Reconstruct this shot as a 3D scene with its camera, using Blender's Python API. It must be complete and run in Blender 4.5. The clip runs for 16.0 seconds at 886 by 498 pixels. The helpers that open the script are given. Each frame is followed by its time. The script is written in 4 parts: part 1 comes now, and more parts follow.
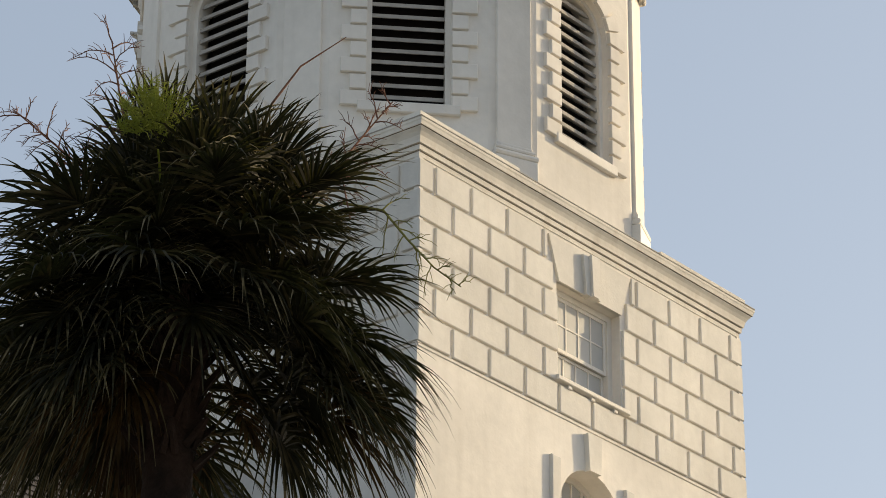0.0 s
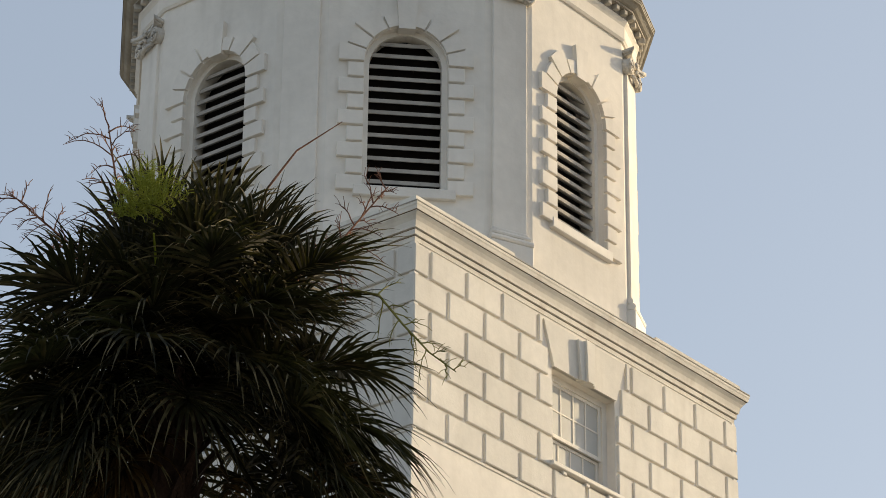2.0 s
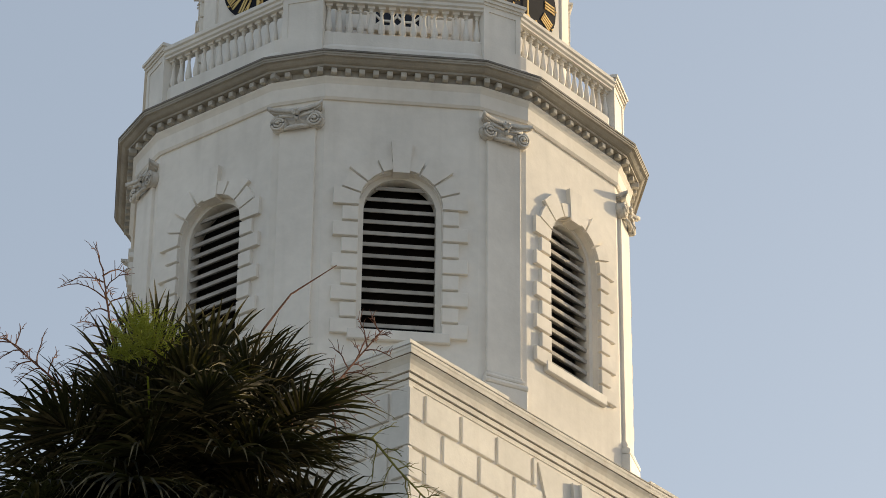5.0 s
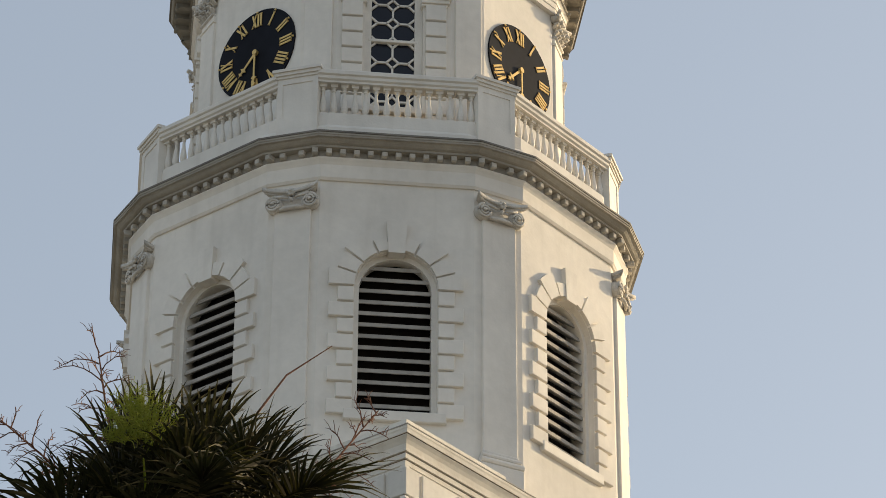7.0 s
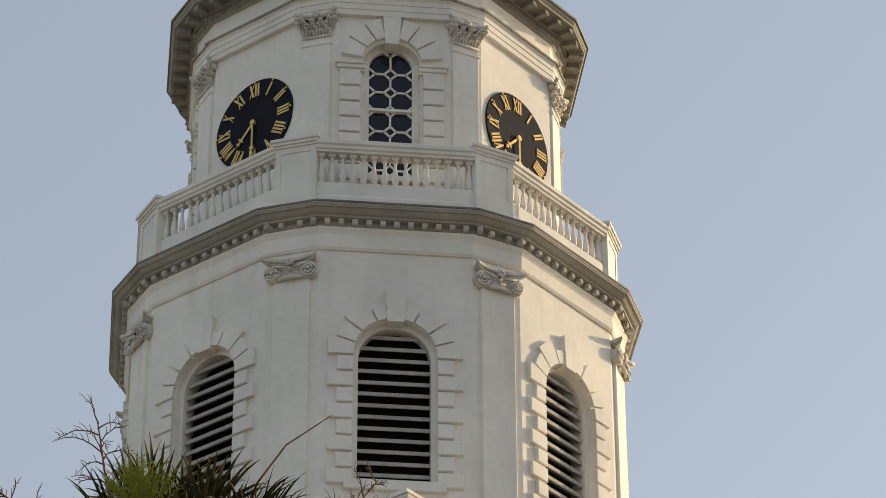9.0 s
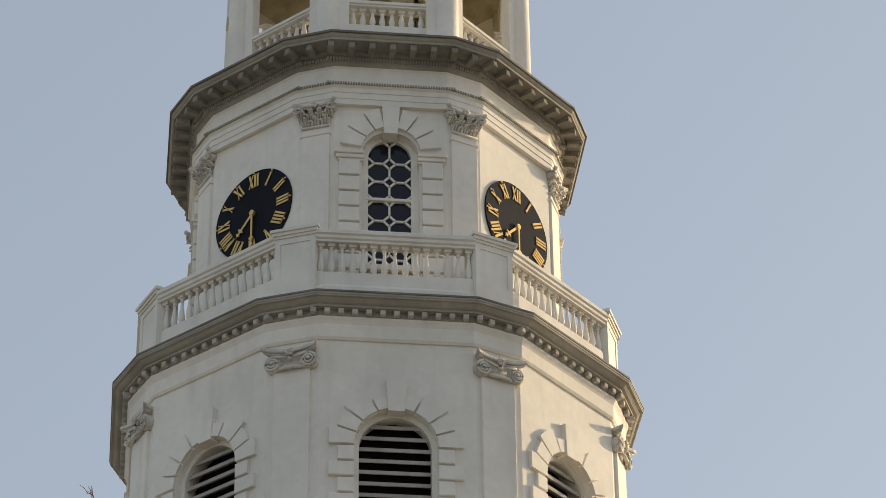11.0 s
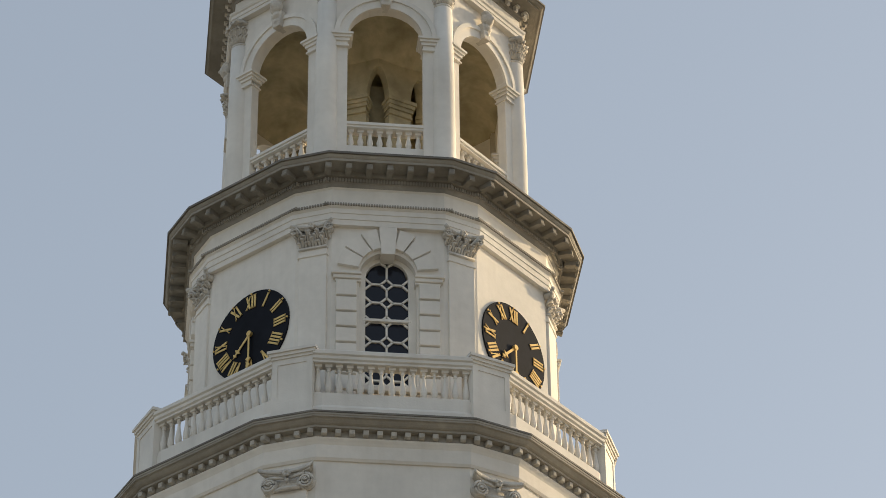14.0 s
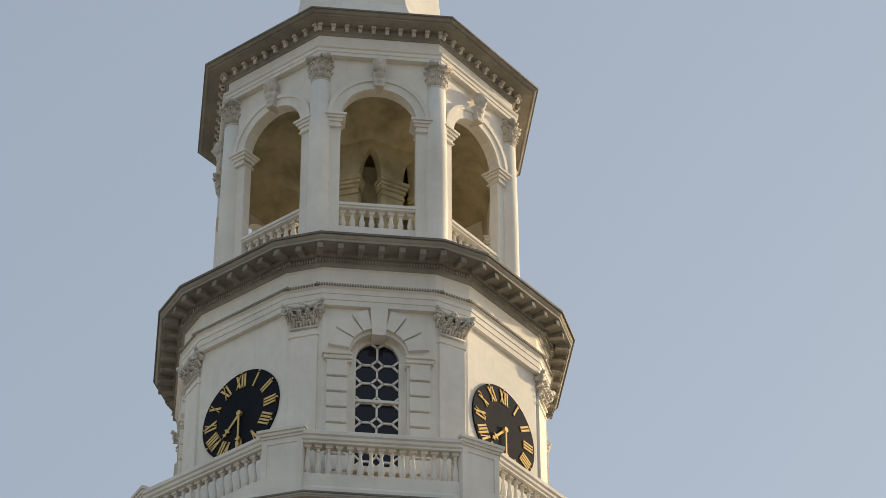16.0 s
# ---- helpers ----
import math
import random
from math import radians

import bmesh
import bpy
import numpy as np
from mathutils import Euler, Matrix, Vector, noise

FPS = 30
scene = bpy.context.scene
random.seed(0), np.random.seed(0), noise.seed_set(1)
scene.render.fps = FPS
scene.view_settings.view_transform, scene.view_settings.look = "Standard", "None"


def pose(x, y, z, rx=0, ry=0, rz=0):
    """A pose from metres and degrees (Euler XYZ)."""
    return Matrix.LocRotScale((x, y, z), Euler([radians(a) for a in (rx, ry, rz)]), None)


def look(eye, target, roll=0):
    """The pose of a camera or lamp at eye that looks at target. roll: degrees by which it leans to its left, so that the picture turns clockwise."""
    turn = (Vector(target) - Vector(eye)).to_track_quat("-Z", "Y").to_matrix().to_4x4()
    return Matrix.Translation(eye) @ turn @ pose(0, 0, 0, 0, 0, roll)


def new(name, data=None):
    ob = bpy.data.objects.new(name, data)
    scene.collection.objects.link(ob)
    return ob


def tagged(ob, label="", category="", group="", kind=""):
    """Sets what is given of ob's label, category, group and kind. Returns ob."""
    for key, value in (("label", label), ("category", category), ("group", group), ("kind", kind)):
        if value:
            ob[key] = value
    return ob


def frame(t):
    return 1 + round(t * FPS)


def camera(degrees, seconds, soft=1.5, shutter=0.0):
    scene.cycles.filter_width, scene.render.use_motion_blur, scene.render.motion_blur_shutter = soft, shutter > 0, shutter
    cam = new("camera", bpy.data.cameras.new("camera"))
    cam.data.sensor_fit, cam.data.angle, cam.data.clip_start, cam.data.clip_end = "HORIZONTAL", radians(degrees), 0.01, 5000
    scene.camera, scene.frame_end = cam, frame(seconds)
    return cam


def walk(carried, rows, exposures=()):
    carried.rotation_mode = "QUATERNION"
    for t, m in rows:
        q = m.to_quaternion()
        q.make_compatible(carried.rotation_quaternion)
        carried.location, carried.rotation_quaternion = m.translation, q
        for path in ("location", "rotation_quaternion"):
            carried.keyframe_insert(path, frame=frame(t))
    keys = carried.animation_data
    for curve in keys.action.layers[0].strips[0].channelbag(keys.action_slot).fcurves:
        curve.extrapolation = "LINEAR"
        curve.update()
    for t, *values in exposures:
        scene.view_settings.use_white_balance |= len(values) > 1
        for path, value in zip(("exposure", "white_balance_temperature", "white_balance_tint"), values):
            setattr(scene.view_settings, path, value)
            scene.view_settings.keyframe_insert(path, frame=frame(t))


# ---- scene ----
cam = camera(15.672, 16.0, soft=0.5)
PHI = 4.939
EYE = (0.0, 0.0, 0.98)
# seconds, turn to the right, tilt, lean
ROWS = [
    (0.0, 1.183, 25.516, 0.409),
    (0.5, 1.225, 25.787, 0.521),
    (1.0, 1.239, 26.156, 0.582),
    (1.5, 1.252, 26.584, 0.605),
    (2.0, 1.262, 27.025, 0.613),
    (2.5, 1.274, 27.488, 0.600),
    (3.0, 1.300, 27.941, 0.574),
    (3.5, 1.322, 28.372, 0.588),
    (4.0, 1.324, 28.768, 0.664),
    (6.5, 1.420, 30.707, 0.336),
    (7.0, 1.432, 31.005, 0.239),
    (7.5, 1.439, 31.294, 0.146),
    (8.0, 1.443, 31.598, 0.055),
    (8.5, 1.453, 31.905, -0.055),
    (9.0, 1.458, 32.223, -0.197),
    (11.5, 1.481, 34.202, -0.631),
    (12.0, 1.498, 34.569, -0.590),
    (12.5, 1.501, 34.918, -0.571),
    (13.0, 1.526, 35.257, -0.592),
    (13.5, 1.545, 35.604, -0.630),
    (14.0, 1.564, 35.957, -0.642),
    (14.5, 1.598, 36.314, -0.610),
    (15.0, 1.648, 36.690, -0.533),
    (15.5, 1.719, 37.073, -0.396),
    (16.0, 1.770, 37.403, -0.199),
]
walk(cam, [(t, pose(*EYE, 90 + tilt, 0, -turn) @ pose(0, 0, 0, 0, 0, lean)) for t, turn, tilt, lean in ROWS],
     exposures=[(0.0, 0.38, 6700.0, 10.0), (4.0, 0.41, 6800.0, 10.0), (6.5, 0.41, 6900.0, 10.0), (9.0, 0.37, 6950.0, 10.0), (12.0, 0.36, 6950.0, 10.0), (16.0, 0.37, 6950.0, 10.0)])

# ---- world, sun ----
SUN_AZ, SUN_EL = 122.0, 17.0          # azimuth from -y towards +x, elevation
world = bpy.data.worlds.new("sky_world")
scene.world = world
world.use_nodes = True
wn = world.node_tree
wn.nodes.clear()
sky = wn.nodes.new("ShaderNodeTexSky")
sky.sky_type, sky.sun_disc = "NISHITA", False
sky.sun_elevation = radians(SUN_EL)
sky.sun_rotation = radians(180 - SUN_AZ)
sky.air_density, sky.dust_density, sky.ozone_density = 1.0, 2.2, 1.0
bg = wn.nodes.new("ShaderNodeBackground")
bg.inputs["Strength"].default_value = 0.15
wout = wn.nodes.new("ShaderNodeOutputWorld")
haze = wn.nodes.new("ShaderNodeHueSaturation")          # thin morning haze
haze.inputs["Saturation"].default_value = 0.74
wn.links.new(sky.outputs[0], haze.inputs["Color"])
veil = wn.nodes.new("ShaderNodeMix")                      # even veil of high haze over the whole sky
veil.data_type = "RGBA"
veil.inputs["Factor"].default_value = 0.5
veil.inputs["B"].default_value = (2.0, 2.46, 3.12, 1.0)
wn.links.new(haze.outputs[0], veil.inputs["A"])
wn.links.new(veil.outputs["Result"], bg.inputs[0])
wn.links.new(bg.outputs[0], wout.inputs[0])

sun_dir = Vector((math.sin(radians(SUN_AZ)) * math.cos(radians(SUN_EL)), -math.cos(radians(SUN_AZ)) * math.cos(radians(SUN_EL)), math.sin(radians(SUN_EL))))
sun = new("sun", bpy.data.lights.new("sun", "SUN"))
sun.data.energy, sun.data.angle, sun.data.color = 3.15, radians(0.6), (1.0, 0.79, 0.49)
sun.matrix_world = look(sun_dir * 100, (0, 0, 0))


# ---- materials ----
def surface(name, base, rough=0.65, var=0.08, coarse=0.7, fine=9.0, bump=0.15, streak=0.0, dirt=(0.25, 0.22, 0.17), metal=0.0, per_object=0.0, spec=0.35):
    """Paint, stone, wood or metal with blotches, grain, vertical streaks and fine relief at real size."""
    m = bpy.data.materials.new(name)
    m.use_nodes = True
    t = m.node_tree
    b = t.nodes["Principled BSDF"]
    b.inputs["Metallic"].default_value = metal
    b.inputs["Specular IOR Level"].default_value = spec
    geo = t.nodes.new("ShaderNodeNewGeometry")
    pos = geo.outputs["Position"]

    def noise_at(scale, detail=4.0, vec=None):
        n = t.nodes.new("ShaderNodeTexNoise")
        n.inputs["Scale"].default_value, n.inputs["Detail"].default_value = scale, detail
        t.links.new(vec or pos, n.inputs["Vector"])
        return n.outputs["Fac"]

    def mix(fac, a, c, mode="MIX"):
        n = t.nodes.new("ShaderNodeMix")
        n.data_type, n.blend_type = "RGBA", mode
        for sock, val in ((n.inputs["Factor"], fac), (n.inputs["A"], a), (n.inputs["B"], c)):
            if isinstance(val, (int, float)):
                sock.default_value = val
            elif isinstance(val, tuple):
                sock.default_value = (*val, 1.0)
            else:
                t.links.new(val, sock)
        return n.outputs["Result"]

    def ramp(val, lo, hi):
        n = t.nodes.new("ShaderNodeMapRange")
        n.inputs["From Min"].default_value, n.inputs["From Max"].default_value = lo, hi
        t.links.new(val, n.inputs["Value"])
        return n.outputs["Result"]

    big, small = noise_at(coarse), noise_at(fine)
    dark = tuple(c * (1 - 2.2 * var) for c in base)
    light = tuple(min(1.0, c * (1 + 0.6 * var)) for c in base)
    col = mix(ramp(big, 0.35, 0.65), dark, light)
    col = mix(ramp(small, 0.3, 0.75), col, mix(1.0, col, tuple(1 - 1.1 * var for _ in range(3)), "MULTIPLY"))
    if per_object:
        info = t.nodes.new("ShaderNodeObjectInfo")
        col = mix(ramp(info.outputs["Random"], 0.0, 1.0), col, mix(1.0, col, tuple(1 - per_object for _ in range(3)), "MULTIPLY"))
    if streak:
        mp = t.nodes.new("ShaderNodeMapping")
        mp.inputs["Scale"].default_value = (3.2, 3.2, 0.28)
        t.links.new(pos, mp.inputs["Vector"])
        s = ramp(noise_at(1.3, 6.0, mp.outputs["Vector"]), 0.52, 0.8)
        f = t.nodes.new("ShaderNodeMath")
        f.operation = "MULTIPLY"
        f.inputs[1].default_value = streak
        t.links.new(s, f.inputs[0])
        col = mix(f.outputs[0], col, dirt)
    t.links.new(col, b.inputs["Base Color"])
    rr = t.nodes.new("ShaderNodeMapRange")
    rr.inputs["To Min"].default_value, rr.inputs["To Max"].default_value = rough - 0.08, min(1.0, rough + 0.1)
    t.links.new(small, rr.inputs["Value"])
    t.links.new(rr.outputs["Result"], b.inputs["Roughness"])
    if bump:
        bp = t.nodes.new("ShaderNodeBump")
        bp.inputs["Strength"].default_value, bp.inputs["Distance"].default_value = bump, 0.02
        t.links.new(noise_at(fine * 2.5, 6.0), bp.inputs["Height"])
        t.links.new(bp.outputs["Normal"], b.inputs["Normal"])
    return m


STUCCO = surface("stucco_paint", (0.862, 0.812, 0.735), 0.75, 0.06, 0.6, 7, 0.12, 0.20, (0.45, 0.40, 0.33))
BLOCKS = surface("rusticated_paint", (0.83, 0.79, 0.715), 0.75, 0.06, 0.8, 9, 0.15, 0.24, (0.46, 0.40, 0.32), per_object=0.05)
TRIM = surface("trim_paint", (0.84, 0.795, 0.722), 0.6, 0.05, 1.5, 12, 0.15, 0.2, (0.40, 0.35, 0.28))
# Weathering plus painted shade: both cornice colours are darkened for the undersides.
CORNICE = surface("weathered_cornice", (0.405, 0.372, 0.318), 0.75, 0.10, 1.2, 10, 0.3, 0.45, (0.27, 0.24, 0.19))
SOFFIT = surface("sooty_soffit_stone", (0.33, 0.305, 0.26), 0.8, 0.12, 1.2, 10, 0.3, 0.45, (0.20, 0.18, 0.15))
DENTIL = surface("weathered_dentil", (0.64, 0.60, 0.53), 0.75, 0.10, 2.5, 16, 0.3, 0.3, (0.25, 0.22, 0.18), per_object=0.18)
WORN = surface("worn_coping_paint", (0.845, 0.795, 0.705), 0.8, 0.06, 1.2, 6, 0.25, 0.38, (0.46, 0.35, 0.25))
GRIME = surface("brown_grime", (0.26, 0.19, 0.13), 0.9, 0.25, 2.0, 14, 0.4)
LEAD = surface("lead_edge", (0.23, 0.21, 0.18), 0.6, 0.15, 1.5, 10, 0.3)
CARVED = surface("carved_stone", (0.75, 0.70, 0.625), 0.8, 0.09, 3.0, 20, 0.6, 0.3, (0.2, 0.18, 0.15))
LOUVRE = surface("louvre_boards", (0.46, 0.43, 0.385), 0.7, 0.10, 2.0, 15, 0.3, 0.3, (0.15, 0.13, 0.11))
# Near-black colour stands in for the shade inside the chambers.
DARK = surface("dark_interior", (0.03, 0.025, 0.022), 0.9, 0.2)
DIAL = surface("dial_black", (0.009, 0.010, 0.015), 0.5, 0.15, 1.0, 6, 0.05, spec=0.09)
GOLD = surface("gilding", (0.80, 0.55, 0.20), 0.42, 0.08, 3, 20, 0.1, metal=0.55, spec=0.5)
# Stained plaster; the ochre tint puts warm bounced light into the colour.
VAULT = surface("vault_plaster", (0.54, 0.475, 0.315), 0.85, 0.17, 1.7, 7, 0.3, 0.4, (0.30, 0.25, 0.15))
SLATE = surface("roof_slate", (0.11, 0.095, 0.085), 0.6, 0.2, 1.2, 14, 0.4, per_object=0.35)
GRASS = surface("ground_paving", (0.40, 0.37, 0.30), 0.95, 0.25, 0.25, 4, 0.5)
BARK = surface("palm_bark", (0.05, 0.028, 0.02), 0.9, 0.3, 3.0, 18, 0.9)
STALK = surface("flower_stalk", (0.28, 0.13, 0.08), 0.8, 0.2, 6, 30, 0.3)
STALK_PALE = surface("pale_green_stalk", (0.30, 0.28, 0.07), 0.7, 0.2, 6, 30, 0.3)


def glass_material(name, tint, rough=0.06):
    m = bpy.data.materials.new(name)
    m.use_nodes = True
    b = m.node_tree.nodes["Principled BSDF"]
    b.inputs["Base Color"].default_value = (*tint, 1)
    b.inputs["Roughness"].default_value = rough
    b.inputs["Specular IOR Level"].default_value = 0.32
    n = m.node_tree.nodes.new("ShaderNodeTexNoise")
    n.inputs["Scale"].default_value = 4.0
    bp = m.node_tree.nodes.new("ShaderNodeBump")
    bp.inputs["Strength"].default_value, bp.inputs["Distance"].default_value = 0.12, 0.02
    m.node_tree.links.new(n.outputs["Fac"], bp.inputs["Height"])
    m.node_tree.links.new(bp.outputs["Normal"], b.inputs["Normal"])
    return m


GLASS = glass_material("dark_old_glass", (0.012, 0.014, 0.022))
PALE_PANE = surface("blind_behind_glass", (0.50, 0.50, 0.48), 0.45, 0.05, 2, 8, 0.05)


def leaf_material(name, green, dry, through_tint):
    m = bpy.data.materials.new(name)
    m.use_nodes = True
    t = m.node_tree
    b = t.nodes["Principled BSDF"]
    info, geo = t.nodes.new("ShaderNodeObjectInfo"), t.nodes.new("ShaderNodeNewGeometry")
    n = t.nodes.new("ShaderNodeTexNoise")
    n.inputs["Scale"].default_value = 5.0
    t.links.new(geo.outputs["Position"], n.inputs["Vector"])
    mx = t.nodes.new("ShaderNodeMix")
    mx.data_type = "RGBA"
    mx.inputs["A"].default_value, mx.inputs["B"].default_value = (*green, 1), (*dry, 1)
    r = t.nodes.new("ShaderNodeMapRange")
    r.inputs["From Min"].default_value, r.inputs["From Max"].default_value = 0.68, 1.0
    add = t.nodes.new("ShaderNodeMath")
    add.operation = "MULTIPLY_ADD"
    add.inputs[1].default_value = 0.35
    t.links.new(geo.outputs["Random Per Island"], add.inputs[0])
    t.links.new(n.outputs["Fac"], add.inputs[2])
    t.links.new(add.outputs[0], r.inputs["Value"])
    t.links.new(r.outputs["Result"], mx.inputs["Factor"])
    t.links.new(mx.outputs["Result"], b.inputs["Base Color"])
    b.inputs["Roughness"].default_value = 0.5
    b.inputs["Specular IOR Level"].default_value = 0.16
    glow = t.nodes.new("ShaderNodeBsdfTranslucent")            # sun through the thin blades
    glow.inputs["Color"].default_value = (*through_tint, 1)
    both = t.nodes.new("ShaderNodeMixShader")
    both.inputs["Fac"].default_value = 0.3
    t.links.new(b.outputs[0], both.inputs[1])
    t.links.new(glow.outputs[0], both.inputs[2])
    t.links.new(both.outputs[0], t.nodes["Material Output"].inputs["Surface"])
    return m


# FROND green near black holds the crown's shade; its pale mix also paints highlights.
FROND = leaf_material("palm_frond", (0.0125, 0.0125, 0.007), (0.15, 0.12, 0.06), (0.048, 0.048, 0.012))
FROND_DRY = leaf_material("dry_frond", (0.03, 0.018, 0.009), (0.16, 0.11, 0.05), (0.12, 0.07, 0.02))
# Pale dry tone that also paints the sunlit ends of the fingers.
TIP = leaf_material("dry_leaf_tip", (0.09, 0.075, 0.04), (0.26, 0.21, 0.12), (0.16, 0.13, 0.05))
PLUME = leaf_material("fresh_plume", (0.27, 0.30, 0.045), (0.55, 0.52, 0.09), (0.55, 0.60, 0.06))


# ---- mesh helpers ----
def box(bm, x0, x1, y0, y1, z0, z1):
    v = [bm.verts.new((x, y, z)) for z in (z0, z1) for y in (y0, y1) for x in (x0, x1)]
    for f in ((0, 2, 3, 1), (4, 5, 7, 6), (0, 1, 5, 4), (2, 6, 7, 3), (0, 4, 6, 2), (1, 3, 7, 5)):
        bm.faces.new([v[i] for i in f])
    return v


def chamfer_box(bm, x0, x1, y0, y1, z0, z1, c=0.012):
    """A box whose front (-y) face has eased edges."""
    v = [bm.verts.new(p) for p in ((x0, y1, z0), (x1, y1, z0), (x1, y1, z1), (x0, y1, z1),
                                   (x0, y0 + c, z0), (x1, y0 + c, z0), (x1, y0 + c, z1), (x0, y0 + c, z1),
                                   (x0 + c, y0, z0 + c), (x1 - c, y0, z0 + c), (x1 - c, y0, z1 - c), (x0 + c, y0, z1 - c))]
    faces = [(3, 2, 1, 0), (8, 9, 10, 11)]
    for a, b in ((0, 4), (4, 8)):
        for i in range(4):
            j = (i + 1) % 4
            faces.append((a + i, a + j, b + j, b + i))
    for f in faces:
        bm.faces.new([v[i] for i in f])


def prism(bm, pts, d0, d1):
    """A slab with the outline pts (across, up) between the distances d0 and d1 from the axis."""
    a = [bm.verts.new((u, -d0, z)) for u, z in pts]
    b = [bm.verts.new((u, -d1, z)) for u, z in pts]
    n = len(pts)
    bm.faces.new(a[::-1])
    bm.faces.new(b)
    for i in range(n):
        j = (i + 1) % n
        bm.faces.new((a[i], a[j], b[j], b[i]))


def lathe(bm, prof, seg=12, at=(0, 0, 0)):
    rings = [[bm.verts.new((at[0] + r * math.cos(2 * math.pi * i / seg), at[1] + r * math.sin(2 * math.pi * i / seg), at[2] + z)) for i in range(seg)] for r, z in prof]
    for a, b in zip(rings, rings[1:]):
        for i in range(seg):
            j = (i + 1) % seg
            bm.faces.new((a[i], a[j], b[j], b[i]))
    bm.faces.new(rings[0][::-1])
    bm.faces.new(rings[-1])


def tube(bm, pts, radii, seg=6):
    rings = []
    for i, p in enumerate(pts):
        p = Vector(p)
        way = Vector(pts[min(i + 1, len(pts) - 1)]) - Vector(pts[max(i - 1, 0)])
        q = way.to_track_quat("Z", "Y")
        rings.append([bm.verts.new(p + q @ Vector((radii[i] * math.cos(2 * math.pi * k / seg), radii[i] * math.sin(2 * math.pi * k / seg), 0))) for k in range(seg)])
    for a, b in zip(rings, rings[1:]):
        for i in range(seg):
            j = (i + 1) % seg
            bm.faces.new((a[i], a[j], b[j], b[i]))
    bm.faces.new(rings[0][::-1])
    bm.faces.new(rings[-1])


C22, S22, T22 = math.cos(math.pi / 8), math.sin(math.pi / 8), math.tan(math.pi / 8)


def half_width(A, C):
    return (C - A * C22) / S22


def ring(A, C, z, sides=8):
    """Corners of an octagon with faces at A and chamfered corners at C (C None: plain), or of a square."""
    pts = []
    for k in range(sides):
        a = 2 * math.pi * k / sides
        w = A * math.tan(math.pi / sides) if C is None else half_width(A, C)
        for s in ((-1, 1) if C is not None else (1,)):
            pts.append((s * w * math.cos(a) + A * math.sin(a), s * w * math.sin(a) - A * math.cos(a), z))
    return pts


def band(bm, A, C, prof, sides=8):
    """A closed moulding round the building: prof is the outline of its section (offset, height)."""
    rings = [[bm.verts.new(p) for p in ring(A + o, None if C is None else C + o, z, sides)] for o, z in prof]
    n = len(rings[0])
    for a, b in zip(rings, rings[1:] + rings[:1]):
        for i in range(n):
            j = (i + 1) % n
            bm.faces.new((a[i], a[j], b[j], b[i]))


def slab(bm, A, C, z0, z1, sides=8):
    a = [bm.verts.new(p) for p in ring(A, C, z0, sides)]
    b = [bm.verts.new(p) for p in ring(A, C, z1, sides)]
    bm.faces.new(a[::-1])
    bm.faces.new(b)
    for i in range(len(a)):
        j = (i + 1) % len(a)
        bm.faces.new((a[i], a[j], b[j], b[i]))


def turned(k, step=45.0):
    return Matrix.Rotation(radians(step * k), 4, "Z")


def wall_panel(bm, m, w0, w1, d0, d1, z0, z1, holes, seg=14):
    """One face of a wall with thickness; holes one above another: (half width, bottom, springing, arched), from the lowest up."""
    def outline(d, w):
        def v(u, z):
            return bm.verts.new(m @ Vector((u, -d, z)))
        flip = d == d1
        def face(*p):
            vs = [v(*q) for q in p]
            bm.faces.new(vs[::-1] if flip else vs)
        base = z0
        for i, (hw, zb, zs, arched) in enumerate(holes):
            top = z1 if i == len(holes) - 1 else holes[i + 1][1] - 0.3
            face((-w, base), (-hw, base), (-hw, zs), (-hw, top), (-w, top))
            face((hw, base), (w, base), (w, top), (hw, top), (hw, zs))
            if zb > base:
                face((-hw, base), (hw, base), (hw, zb), (-hw, zb))
            if arched:
                a = [(hw * math.cos(math.pi - math.pi * j / seg), zs + hw * math.sin(math.pi * j / seg)) for j in range(seg + 1)]
                for p, q in zip(a, a[1:]):
                    face(p, q, (q[0], top), (p[0], top))
            else:
                face((-hw, zs), (hw, zs), (hw, top), (-hw, top))
            base = top
        if not holes:
            face((-w, z0), (w, z0), (w, z1), (-w, z1))
    outline(d0, w0)
    outline(d1, w1)
    for hw, zb, zs, arched in holes:
        loop = [(hw, zb), (hw, zs)]
        if arched:
            loop += [(hw * math.cos(math.pi * j / seg), zs + hw * math.sin(math.pi * j / seg)) for j in range(1, seg)]
        loop += [(-hw, zs), (-hw, zb)]
        a = [bm.verts.new(m @ Vector((u, -d0, z))) for u, z in loop]
        b = [bm.verts.new(m @ Vector((u, -d1, z))) for u, z in loop]
        for i in range(len(loop)):
            j = (i + 1) % len(loop)
            bm.faces.new((a[i], b[i], b[j], a[j]))


def chamfers(bm, A, C, th, z0, z1):
    for o in (0.0, -th):
        lo, hi = ring(A + o, C + o, z0), ring(A + o, C + o, z1)
        for k in range(8):
            i, j = 2 * k + 1, (2 * k + 2) % 16
            vs = [bm.verts.new(p) for p in (lo[i], lo[j], hi[j], hi[i])]
            bm.faces.new(vs if o == 0 else vs[::-1])


def weld(bm):
    bmesh.ops.remove_doubles(bm, verts=bm.verts, dist=0.0005)


def mesh_of(name, bm, material, smooth=False):
    bmesh.ops.recalc_face_normals(bm, faces=bm.faces)
    me = bpy.data.meshes.new(name)
    bm.to_mesh(me)
    bm.free()
    me.materials.append(material)
    if smooth:
        for p in me.polygons:
            p.use_smooth = True
    return me


